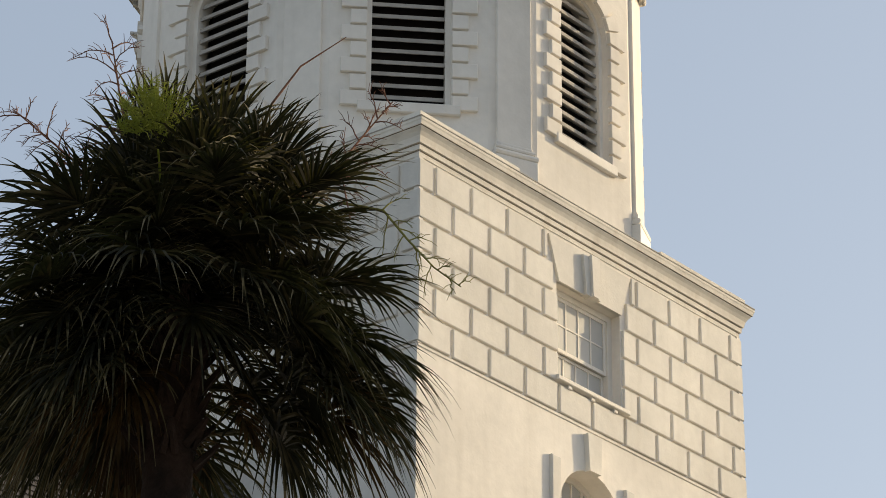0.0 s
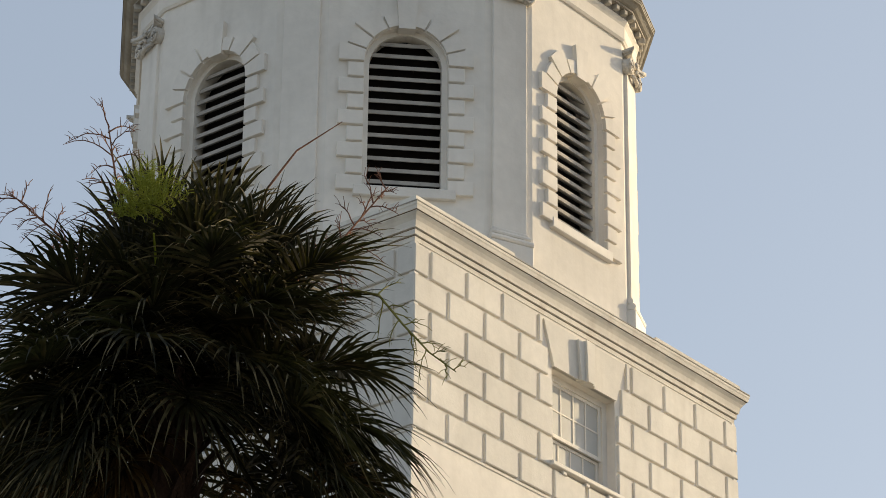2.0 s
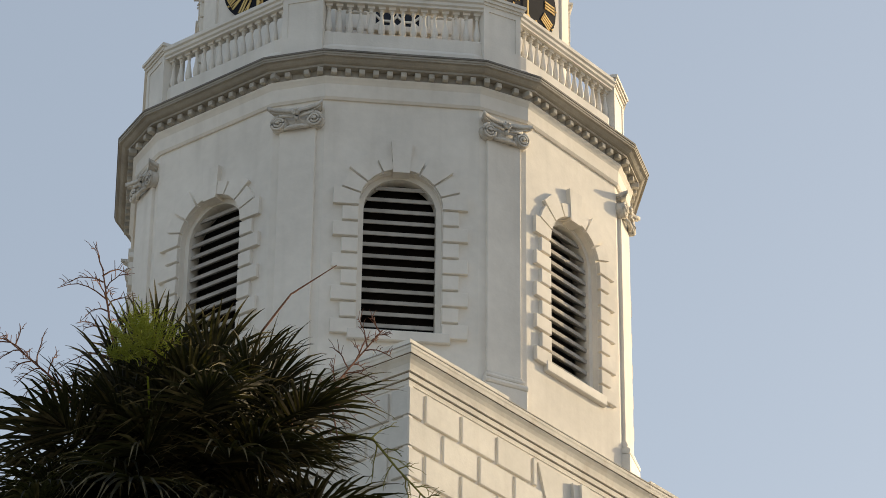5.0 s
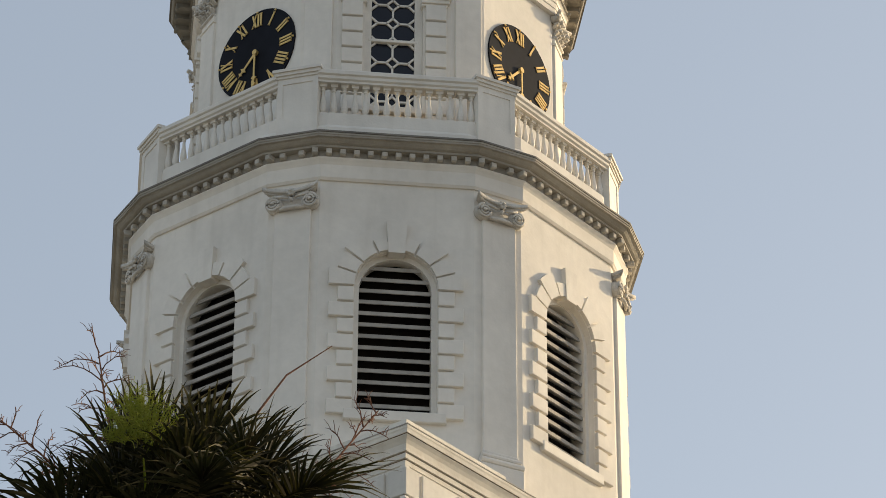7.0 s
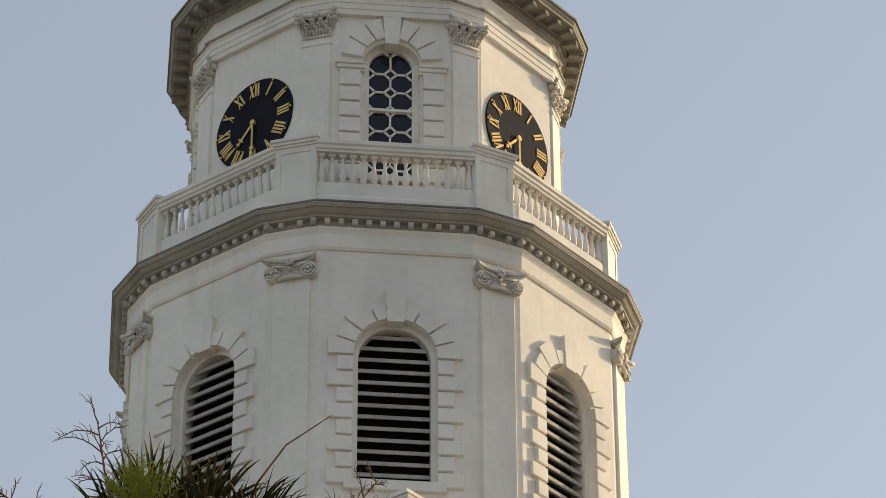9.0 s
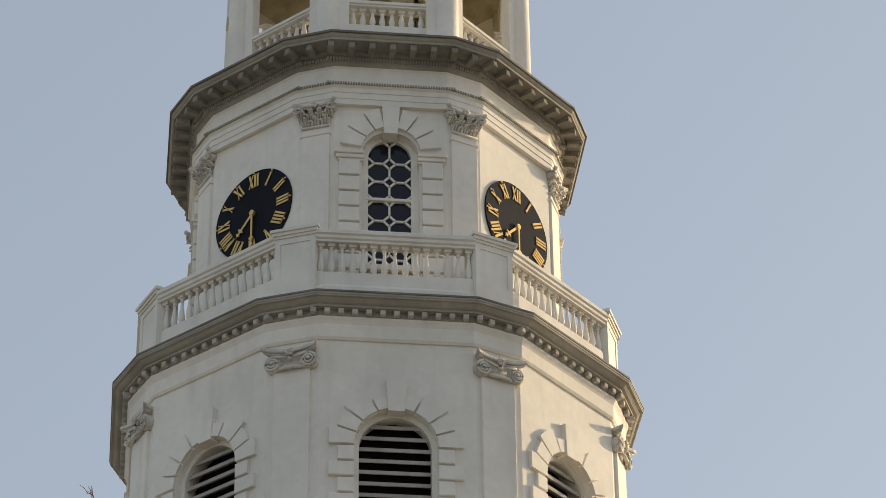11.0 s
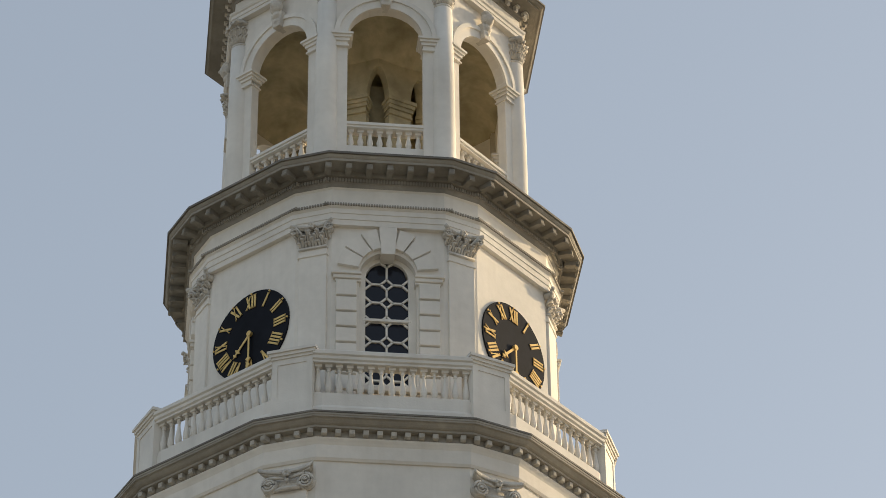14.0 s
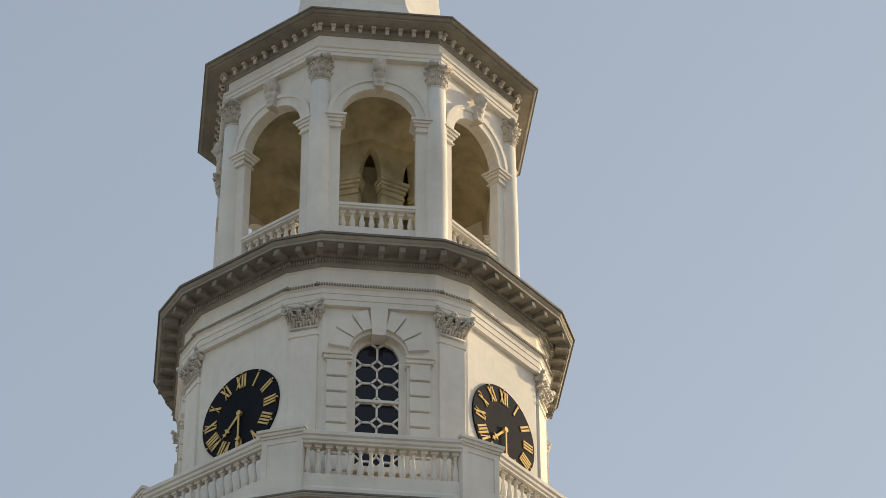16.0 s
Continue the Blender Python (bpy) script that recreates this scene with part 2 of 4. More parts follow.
def part(name, bm, material, parent, label="", m=None, smooth=False):
    """Links a bmesh (or a mesh that is there already) as one mesh object under a thing or a part."""
    ob = new(name, bm if isinstance(bm, bpy.types.Mesh) else mesh_of(name, bm, material, smooth))
    ob.parent = parent
    if m is not None:
        ob.matrix_basis = m
    return tagged(ob, label)


def thing(name, label, category, m=None, group="", kind=""):
    ob = new(name)
    if m is not None:
        ob.matrix_basis = m
    return tagged(ob, label, category, group, kind)


def arc(r, a0, a1, zc, n=5):
    return [(r * math.cos(radians(a0 + (a1 - a0) * i / n)), zc + r * math.sin(radians(a0 + (a1 - a0) * i / n))) for i in range(n + 1)]


def voussoir(r0, r1, a0, a1, zc, d0, d1):
    bm = bmesh.new()
    prism(bm, arc(r0, a0, a1, zc) + arc(r1, a1, a0, zc), d0, d1)
    return bm


def block(u0, u1, z0, z1, d0, d1, c=0.012):
    bm = bmesh.new()
    chamfer_box(bm, u0, u1, -d1, -d0, z0, z1, c)
    return bm


# ---- ground ----
bm = bmesh.new()
box(bm, -1500, 1500, -1500, 1500, -1.1, -0.6)
tagged(new("ground", mesh_of("ground", bm, GRASS)), "pale worn paving and earth reaching the horizon", "ground", kind="structure")

# ---- the steeple ----
steeple = thing("church_steeple", "white stucco church steeple with octagonal stages over a square tower", "steeple", pose(0, 44.9, 0, 0, 0, PHI))

# square stage
SQ, SQ_IN = 3.905, 3.30
bm = bmesh.new()
for k in range(4):
    wall_panel(bm, turned(k * 2 + 1), SQ, SQ_IN, SQ, SQ_IN, -0.6, 21.2, ([(0.75, 13.5, 17.0, True)] if k < 3 else []) + [(0.77, 18.95, 20.45, False)])
weld(bm)
part("square_stage_wall", bm, STUCCO, steeple, "cream stucco wall, sunlit and smooth below the rustication")
bm = bmesh.new()
slab(bm, SQ_IN + 0.02, None, 17.95, 18.05, 4)
part("tower_floor", bm, DARK, steeple, "", turned(1))
bm = bmesh.new()
band(bm, 3.9, None, [(-0.5, 21.2), (0.02, 21.2), (0.025, 21.265), (0.008, 21.268), (0.008, 21.28), (0.05, 21.284), (0.055, 21.355), (0.035, 21.358), (0.035, 21.37), (0.08, 21.374), (0.085, 21.41), (0.10, 21.47), (0.13, 21.52), (0.165, 21.56), (0.165, 21.575), (0.185, 21.58), (0.195, 21.63), (0.205, 21.65), (0.205, 21.69), (-0.5, 21.74)], 4)
square_cornice = part("square_cornice", bm, WORN, steeple, "moulded white cornice with worn top edge", turned(1))
bm = bmesh.new()
band(bm, 3.9, None, [(0.10, 21.688), (0.214, 21.688), (0.210, 21.706), (0.10, 21.715)], 4)
part("weathered_edge", bm, CORNICE, square_cornice, "stained and worn top edge")
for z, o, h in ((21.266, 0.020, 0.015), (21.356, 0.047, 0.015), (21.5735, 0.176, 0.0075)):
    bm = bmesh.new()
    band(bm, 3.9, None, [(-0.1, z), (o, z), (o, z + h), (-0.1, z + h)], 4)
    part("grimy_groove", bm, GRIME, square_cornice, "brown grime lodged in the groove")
bm = bmesh.new()
slab(bm, 3.6, None, 21.66, 21.76, 4)
part("tower_deck", bm, CORNICE, steeple, "", turned(1))


# bell stage
B_A, B_C, B_TH = 3.87, 4.02, 0.42
WIN_R, WIN_B, WIN_S = 0.62, 22.90, 24.97
bm = bmesh.new()
for k in range(8):
    wall_panel(bm, turned(k), half_width(B_A, B_C), half_width(B_A - B_TH, B_C - B_TH), B_A, B_A - B_TH, 21.7, 27.2, [(WIN_R, WIN_B, WIN_S, True)])
chamfers(bm, B_A, B_C, B_TH, 21.7, 27.2)
weld(bm)
part("bell_stage_wall", bm, STUCCO, steeple, "pale grey-white stucco wall of the bell stage")
# solid block; the unlit hollow is put into its black colour
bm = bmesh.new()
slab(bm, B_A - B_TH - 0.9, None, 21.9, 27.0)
part("bell_chamber", bm, DARK, steeple, "near-black block painted as the shade behind the louvres")

# clock stage
K_A, K_C, K_TH = 2.98, 3.10, 0.35
KW_R, KW_B, KW_S = 0.46, 28.60, 30.86
bm = bmesh.new()
for k in range(8):
    wall_panel(bm, turned(k), half_width(K_A, K_C), half_width(K_A - K_TH, K_C - K_TH), K_A, K_A - K_TH, 27.4, 32.7, [(KW_R, KW_B, KW_S, True)] if k % 2 == 0 else [])
chamfers(bm, K_A, K_C, K_TH, 27.4, 32.7)
weld(bm)
part("clock_stage_wall", bm, STUCCO, steeple, "cream stucco wall of the clock stage")
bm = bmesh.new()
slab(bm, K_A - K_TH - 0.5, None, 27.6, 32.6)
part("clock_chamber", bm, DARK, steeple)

# arcade stage
R_A, R_TH = 2.47, 0.17
AR_R, AR_S = 0.645, 36.22
bm = bmesh.new()
for k in range(8):
    wall_panel(bm, turned(k), R_A * T22, (R_A - R_TH) * T22, R_A, R_A - R_TH, 32.9, 38.0, [(AR_R, 33.6, AR_S, True)])
weld(bm)
part("arcade_wall", bm, STUCCO, steeple, "white open arcade of piers and round arches")

# entablatures: pale architraves and friezes under weathered cornices whose colour is darkened for shade
bm = bmesh.new()
band(bm, B_A, B_C, [(-0.3, 26.76), (0.03, 26.76), (0.055, 26.80), (0.055, 27.02), (0.075, 27.06), (0.10, 27.10), (0.10, 27.13), (-0.3, 27.13)])
part("bell_frieze", bm, STUCCO, steeple, "plain pale stucco frieze")
bm = bmesh.new()
band(bm, B_A, B_C, [(-0.3, 27.13), (0.09, 27.13), (0.09, 27.235), (0.20, 27.24), (0.20, 27.276), (0.215, 27.28), (0.245, 27.292), (0.275, 27.318), (0.295, 27.346), (0.335, 27.35), (0.338, 27.375), (0.347, 27.38), (0.347, 27.412), (-0.3, 27.46)])
bell_cornice = part("bell_cornice", bm, CORNICE, steeple, "weathered grey cornice with a dentil course, colour darkened for shade")
bm = bmesh.new()
band(bm, B_A, B_C, [(0.30, 27.415), (0.357, 27.415), (0.357, 27.445), (-0.3, 27.50), (-0.3, 27.44)])
part("lead_capping", bm, LEAD, bell_cornice, "dark lead capping on the cornice edge")
bm = bmesh.new()
slab(bm, B_A - 0.1, B_C - 0.1, 27.30, 27.46)
part("bell_deck", bm, CORNICE, steeple)
bm = bmesh.new()
band(bm, K_A, K_C, [(-0.2, 31.78), (0.08, 31.78), (0.08, 31.88), (0.095, 31.885), (0.095, 31.99), (0.11, 31.995), (0.11, 32.08), (0.14, 32.11), (0.15, 32.17), (0.05, 32.19), (0.05, 32.50), (0.08, 32.53), (-0.2, 32.53)])
part("clock_frieze", bm, STUCCO, steeple, "pale stepped architrave and plain frieze")
bm = bmesh.new()
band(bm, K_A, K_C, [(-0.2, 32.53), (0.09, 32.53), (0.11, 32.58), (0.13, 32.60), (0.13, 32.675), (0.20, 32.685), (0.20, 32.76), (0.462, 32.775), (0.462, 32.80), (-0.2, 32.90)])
clock_cornice = part("clock_cornice", bm, SOFFIT, steeple, "deep weathered cornice, shade in its colour, with modillions and beaded mouldings")
bm = bmesh.new()
band(bm, K_A, K_C, [(0.40, 32.7765), (0.475, 32.7765), (0.475, 32.82), (0.485, 32.825), (0.505, 32.85), (0.515, 32.88), (0.40, 32.90)])
part("corona", bm, CORNICE, clock_cornice, "paler moulded outer edge")
bm = bmesh.new()
band(bm, K_A, K_C, [(0.48, 32.882), (0.545, 32.882), (0.545, 32.92), (-0.2, 33.0), (-0.2, 32.95)])
part("lead_capping", bm, LEAD, clock_cornice, "dark lead capping on the cornice edge")
bm = bmesh.new()
slab(bm, K_A - 0.1, K_C - 0.1, 32.80, 33.0)
part("arcade_floor", bm, TRIM, steeple)
bm = bmesh.new()
band(bm, R_A, None, [(-0.3, 37.50), (0.11, 37.50), (0.11, 37.57), (0.125, 37.575), (0.125, 37.64), (0.15, 37.66), (0.16, 37.70), (0.06, 37.72), (0.06, 37.97), (-0.3, 37.97)], 8)
part("arcade_frieze", bm, STUCCO, steeple, "pale architrave and frieze over the arches")
bm = bmesh.new()
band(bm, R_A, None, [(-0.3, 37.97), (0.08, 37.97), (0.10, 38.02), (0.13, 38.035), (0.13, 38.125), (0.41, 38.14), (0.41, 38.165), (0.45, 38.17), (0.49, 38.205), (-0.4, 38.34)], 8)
arcade_cornice = part("arcade_cornice", bm, SOFFIT, steeple, "weathered cornice, shade in its colour, with block brackets over the arcade", turned(0))
bm = bmesh.new()
band(bm, R_A, None, [(0.46, 38.207), (0.51, 38.207), (0.51, 38.24), (-0.4, 38.40), (-0.4, 38.34)], 8)
part("lead_capping", bm, LEAD, arcade_cornice, "dark lead capping on the cornice edge")
bm = bmesh.new()
prev = None
for A, z in ((2.3, 38.25), (2.10, 38.30), (2.06, 38.50), (2.0, 38.54), (1.85, 38.80), (1.66, 39.15), (1.54, 39.48), (1.38, 39.85), (1.30, 40.4), (0.2, 54.0), (0.05, 54.3)):
    now = [bm.verts.new(p) for p in ring(A, None, z)]
    if prev:
        for i in range(8):
            j = (i + 1) % 8
            bm.faces.new((prev[i], prev[j], now[j], now[i]))
    prev = now
bm.faces.new(prev)
part("spire", bm, STUCCO, steeple, "white octagonal spire rising from a moulded foot")

# ---- square stage: rustication, windows ----
for k in range(4):
    bm = bmesh.new()
    box(bm, 3.84, 3.93, 3.84, 3.93, 18.40, 21.19)
    part("corner_strip", bm, STUCCO, steeple, "", turned(k * 2 + 1))
COURSE, TOP = 0.462, 21.17
for k in range(4):
    m = turned(k * 2 + 1)
    rust = bmesh.new()
    chamfer_box(rust, -SQ, SQ, -SQ - 0.018, -SQ + 0.1, 18.36, 18.40, 0.006)
    rustication = part("rusticated_band", rust, STUCCO, steeple, "band of raised rusticated blocks with wide joints", m)
    for i in range(6):
        z1, z0 = TOP - COURSE * i - 0.022, TOP - COURSE * (i + 1) + 0.022
        joints = (1.145, 1.985, 2.80, 3.605) if i % 2 == 0 else (1.585, 2.39, 3.21)
        if i == 5:
            joints = (0.0, 0.795) + joints
        edges = sorted({-3.94, 3.94, *joints, *(-q for q in joints)})
        for a, b in zip(edges, edges[1:]):
            u0, u1 = a + (0.035 if a > -3.9 else 0), b - (0.035 if b < 3.9 else 0)
            spans = [(u0, u1)]
            zm = 0.5 * (z0 + z1)
            lim = 1.03 if i == 0 else (0.90 if i == 1 else 0.80)
            if zm > 18.75:
                spans = [(max(u0, lim), u1), (u0, min(u1, -lim))]
            for s0, s1 in spans:
                if s1 - s0 > 0.06:
                    part("stone_block", block(s0, s1, z0, z1, SQ - 0.02, SQ + 0.045, 0.01), BLOCKS, rustication)
    # flat arch with a stepped keystone
    bm = bmesh.new()
    prism(bm, [(-0.76, 20.45), (0.76, 20.45), (1.0, 21.12), (-1.0, 21.12)], SQ - 0.02, SQ + 0.045)
    part("flat_arch", bm, BLOCKS, rustication, "smooth flat arch with splayed ends")
    bm = bmesh.new()
    prism(bm, [(-0.17, 20.44), (0.17, 20.44), (0.24, 21.06), (-0.24, 21.06)], SQ - 0.02, SQ + 0.10)
    part("keystone", bm, BLOCKS, rustication)
    bm = bmesh.new()
    prism(bm, [(-0.07, 20.43), (0.07, 20.43), (0.10, 21.08), (-0.10, 21.08)], SQ - 0.02, SQ + 0.15)
    part("keystone", bm, BLOCKS, rustication)
    # sash window, upper sash of four by two panes over a lower sash
    bm = bmesh.new()
    for u0, u1, z0, z1 in ((-0.77, -0.66, 18.95, 20.45), (0.66, 0.77, 18.95, 20.45), (-0.66, 0.66, 20.36, 20.45), (-0.66, 0.66, 18.95, 19.03)):
        box(bm, u0, u1, -SQ + 0.15, -SQ + 0.28, z0, z1)
    window = part("sash_window", bm, TRIM, steeple, "white sash window with small pale panes", m)
    for name, z0, z1, y0, rows in (("upper_sash", 19.50, 20.36, -SQ + 0.18, 2), ("lower_sash", 19.03, 19.50, -SQ + 0.235, 1)):
        bm = bmesh.new()
        for u0, u1, a, b in ((-0.66, -0.60, z0, z1), (0.60, 0.66, z0, z1), (-0.60, 0.60, z1 - 0.05, z1), (-0.60, 0.60, z0, z0 + 0.055)):
            box(bm, u0, u1, y0, y0 + 0.04, a, b)
        for j in range(1, 4):
            box(bm, -0.60 + 0.3 * j - 0.012, -0.60 + 0.3 * j + 0.012, y0 + 0.006, y0 + 0.036, z0 + 0.055, z1 - 0.05)
        for j in range(1, rows):
            zz = z0 + (z1 - z0) * j / rows
            box(bm, -0.60, 0.60, y0 + 0.007, y0 + 0.035, zz - 0.012, zz + 0.012)
        part(name, bm, TRIM, window)
        for j in range(4):
            for r in range(rows):
                h = (z1 - z0) / rows
                bm = bmesh.new()
                box(bm, -0.60 + 0.3 * j, -0.30 + 0.3 * j, y0 + 0.018, y0 + 0.024, z0 + h * r, z0 + h * (r + 1))
                part("pane", bm, PALE_PANE, window)
    bm = bmesh.new()
    chamfer_box(bm, -0.87, 0.87, -SQ - 0.10, -SQ + 0.4, 18.88, 18.95, 0.01)
    for s in (-0.55, 0.0, 0.55):
        chamfer_box(bm, s - 0.05, s + 0.05, -SQ - 0.07, -SQ + 0.05, 18.82, 18.88, 0.01)
    part("window_sill", bm, TRIM, window)
    # weathered corner blocks on the cornice
    bm = bmesh.new()
    prism(bm, [(-4.0, 21.70), (-1.75, 21.70), (-1.75, 21.845), (-4.0, 21.845)], 3.35, 4.0)
    part("corner_coping", bm, WORN, square_cornice, "cream painted stone coping", turned(k, 90))
    bm = bmesh.new()
    prism(bm, [(1.75, 21.70), (3.34, 21.70), (3.34, 21.845), (1.75, 21.845)], 3.35, 4.0)
    part("corner_coping", bm, WORN, square_cornice, "cream painted stone coping", turned(k, 90))

    # arched window below, where no roof meets the wall
    if k == 3:
        continue
    bm = bmesh.new()
    prism(bm, [(-0.13, 17.72), (0.13, 17.72), (0.17, 18.28), (-0.17, 18.28)], SQ - 0.02, SQ + 0.09)
    key = part("arch_keystone", bm, BLOCKS, steeple, "", m)
    for s in (-1, 1):
        part("impost_block", block(min(s * 0.78, s * 0.98), max(s * 0.78, s * 0.98), 16.9, 17.72, SQ - 0.02, SQ + 0.06), BLOCKS, key)
    bm = bmesh.new()
    prism(bm, arc(0.75, 0, 180, 17.0, 16) + [(-0.75, 13.5), (-0.66, 13.5)] + arc(0.66, 180, 0, 17.0, 16) + [(0.66, 13.5), (0.75, 13.5)], SQ - 0.42, SQ - 0.32)
    arched = part("arched_window", bm, TRIM, steeple, "white framed round-headed window with small panes", m)
    bm = bmesh.new()
    for j in range(-2, 3):
        box(bm, 0.25 * j - 0.012, 0.25 * j + 0.012, -SQ + 0.34, -SQ + 0.38, 13.5, 17.0 + math.sqrt(0.70 ** 2 - (0.25 * j) ** 2))
    for j in range(12):
        hw = 0.7 if 13.8 + 0.32 * j < 17 else math.sqrt(max(0.01, 0.49 - (13.8 + 0.32 * j - 17.0) ** 2))
        box(bm, -hw, hw, -SQ + 0.345, -SQ + 0.375, 13.8 + 0.32 * j - 0.012, 13.8 + 0.32 * j + 0.012)
    part("glazing_grid", bm, TRIM, arched)
    bm = bmesh.new()
    prism(bm, [(-0.70, 13.5), (0.70, 13.5)] + arc(0.70, 0, 180, 17.0, 16), SQ - 0.372, SQ - 0.366)
    part("pane", bm, PALE_PANE, arched)


# ---- bell stage details ----
def spiral(bm, cx, cz, d, r, turns, sgn, thick):
    pts = []
    for i in range(int(turns * 14) + 1):
        a = 2 * math.pi * i / 14
        rr = r * (1 - 0.80 * i / (turns * 14))
        pts.append((cx + sgn * rr * math.sin(a), -d - 0.012 * i / 14, cz + rr * math.cos(a)))
    tube(bm, pts, [thick * (1 - 0.5 * i / len(pts)) for i in range(len(pts))], 5)


def ionic_capital():
    """Angular Ionic capital: coiled volutes at both ends, an echinus roll between, a flower and a hollow-sided abacus."""
    bm = bmesh.new()
    for s in (-1, 1):
        cx, cz, r = s * 0.285, 26.375, 0.13
        ring_pts = [(cx + r * math.cos(2 * math.pi * i / 20), cz + r * math.sin(2 * math.pi * i / 20)) for i in range(20)]
        prism(bm, ring_pts, 3.98, 4.13)
        spiral(bm, cx, cz, 4.135, r * 0.93, 2.3, s, 0.026)
        lathe(bm, [(0.012, -0.02), (0.024, 0.0), (0.012, 0.02)], 8, (cx, -4.17, cz))
        # canalis from the volute to the flower
        tube(bm, [(cx - s * 0.01, -4.14, 26.50), (s * 0.17, -4.15, 26.475), (s * 0.05, -4.14, 26.455)], [0.026, 0.024, 0.02])
    tube(bm, [(-0.20, -4.10, 26.285), (-0.08, -4.15, 26.275), (0.08, -4.15, 26.275), (0.20, -4.10, 26.285)], [0.03, 0.034, 0.034, 0.03], 8)
    prism(bm, [(-0.30, 26.26), (0.30, 26.26), (0.30, 26.56), (-0.30, 26.56)], 3.95, 4.075)
    for z0, z1, o in ((26.535, 26.565, -0.03), (26.565, 26.63, 0.0)):
        plan = [(q / 6 * (0.44 + o), -4.11 - o - 0.115 * abs(q / 6) ** 2.2) for q in range(-6, 7)] + [(0.34 + o, -3.95), (-0.34 - o, -3.95)]
        lo = [bm.verts.new((x, y, z0 + 0.02 * (abs(x) / 0.44) ** 2)) for x, y in plan]
        hi = [bm.verts.new((x, y, z1 + 0.02 * (abs(x) / 0.44) ** 2)) for x, y in plan]
        bm.faces.new(lo[::-1])
        bm.faces.new(hi)
        for i in range(len(plan)):
            j = (i + 1) % len(plan)
            bm.faces.new((lo[i], lo[j], hi[j], hi[i]))
    for i in range(6):
        a = 2 * math.pi * i / 6
        tube(bm, [(0, -4.11, 26.53), (0.05 * math.cos(a), -4.19, 26.53 + 0.05 * math.sin(a))], [0.025, 0.03], 6)
    tube(bm, [(0, -4.14, 26.475), (0, -4.165, 26.43), (0, -4.14, 26.375)], [0.022, 0.036, 0.012], 8)
    return mesh_of("capital", bm, CARVED, True)


ionic = ionic_capital()
bm = bmesh.new()
chamfer_box(bm, -0.285, 0.285, -4.075, -3.9, 22.34, 26.27, 0.008)
shaft_mesh = mesh_of("pilaster", bm, STUCCO)
bm = bmesh.new()
for z0, z1, o in ((21.74, 22.13, 0.075), (22.315, 22.36, 0.02)):
    chamfer_box(bm, -0.275 - o, 0.275 + o, -4.075 - o, -3.9, z0, z1, 0.01)
for zc, o, r in ((22.185, 0.055, 0.055), (22.285, 0.025, 0.042)):
    tube(bm, [(-0.30 - o, -4.07 - o + 0.02, zc), (0.30 + o, -4.07 - o + 0.02, zc)], [r, r], 10)
    chamfer_box(bm, -0.29 - o, 0.29 + o, -4.07 - o + 0.02, -3.9, zc - r * 0.8, zc + r * 0.8, 0.01)
base_mesh = mesh_of("pilaster_base", bm, TRIM)

slat_meshes = []
for i in range(14):
    zc = 22.864 + 0.1925 * i
    hw = 0.55 if zc < WIN_S else math.sqrt(max(0.0, 0.56 ** 2 - (zc - WIN_S) ** 2))
    if hw < 0.12:
        break
    bm = bmesh.new()
    y = -B_A + 0.15
    pts = [(y, zc - 0.026), (y, zc + 0.034), (y + 0.20, zc + 0.125), (y + 0.20, zc + 0.095), (y + 0.03, zc - 0.020)]
    a = [bm.verts.new((-hw, p, q)) for p, q in pts]
    b = [bm.verts.new((hw, p, q)) for p, q in pts]
    bm.faces.new(a)
    bm.faces.new(b[::-1])
    for j in range(5):
        q = (j + 1) % 5
        bm.faces.new((a[j], b[j], b[q], a[q]))
    slat_meshes.append(mesh_of("slat", bm, LOUVRE))

bm = bmesh.new()
prism(bm, arc(0.62, 0, 180, WIN_S, 18) + [(-0.62, WIN_B), (-0.54, WIN_B)] + arc(0.54, 180, 0, WIN_S, 18) + [(0.54, WIN_B), (0.62, WIN_B)], B_A - 0.30, B_A - 0.10)
louvre_frame = mesh_of("louvred_window", bm, TRIM)
# black sheet painted as the shade behind the boards
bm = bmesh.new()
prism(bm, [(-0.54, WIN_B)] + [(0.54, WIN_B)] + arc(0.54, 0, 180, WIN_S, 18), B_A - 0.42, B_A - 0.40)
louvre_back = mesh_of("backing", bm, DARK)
bm = bmesh.new()
chamfer_box(bm, -0.75, 0.75, -B_A - 0.075, -B_A + 0.3, 22.715, 22.88, 0.012)
sill_mesh = mesh_of("window_sill", bm, TRIM)
quoin_meshes = []
PROUD = 0.066
for s in (-1, 1):
    for i in range(8):
        z1, z0 = 24.935 - 0.2692 * i - 0.02, 24.935 - 0.2692 * (i + 1) + 0.02
        out = 0.865 if i % 2 == 0 else 1.0
        quoin_meshes.append(mesh_of("surround_block", block(min(s * 0.625, s * out), max(s * 0.625, s * out), z0, z1, B_A - 0.02, B_A + PROUD, 0.008), STUCCO))
    bm = bmesh.new()
    prism(bm, [(s * u, z) for u, z in [(1.0, 24.955), (1.0, 25.235), (0.90, 25.235)] + arc(0.625, 15.5, -1.0, WIN_S, 4)], B_A - 0.02, B_A + PROUD)
    quoin_meshes.append(mesh_of("surround_block", bm, STUCCO))
    for a0, a1, r1 in ((18.5, 35.8, 0.92), (38.8, 62.5, 0.99), (65.5, 79.5, 0.84)):
        if s == -1:
            a0, a1 = 180 - a1, 180 - a0
        quoin_meshes.append(mesh_of("surround_block", voussoir(0.625, r1, a0, a1, WIN_S, B_A - 0.02, B_A + PROUD), STUCCO))
bm = bmesh.new()
prism(bm, [(-0.125, 25.53), (0.125, 25.53), (0.155, 26.08), (-0.155, 26.08)], B_A - 0.2, B_A + 0.085)
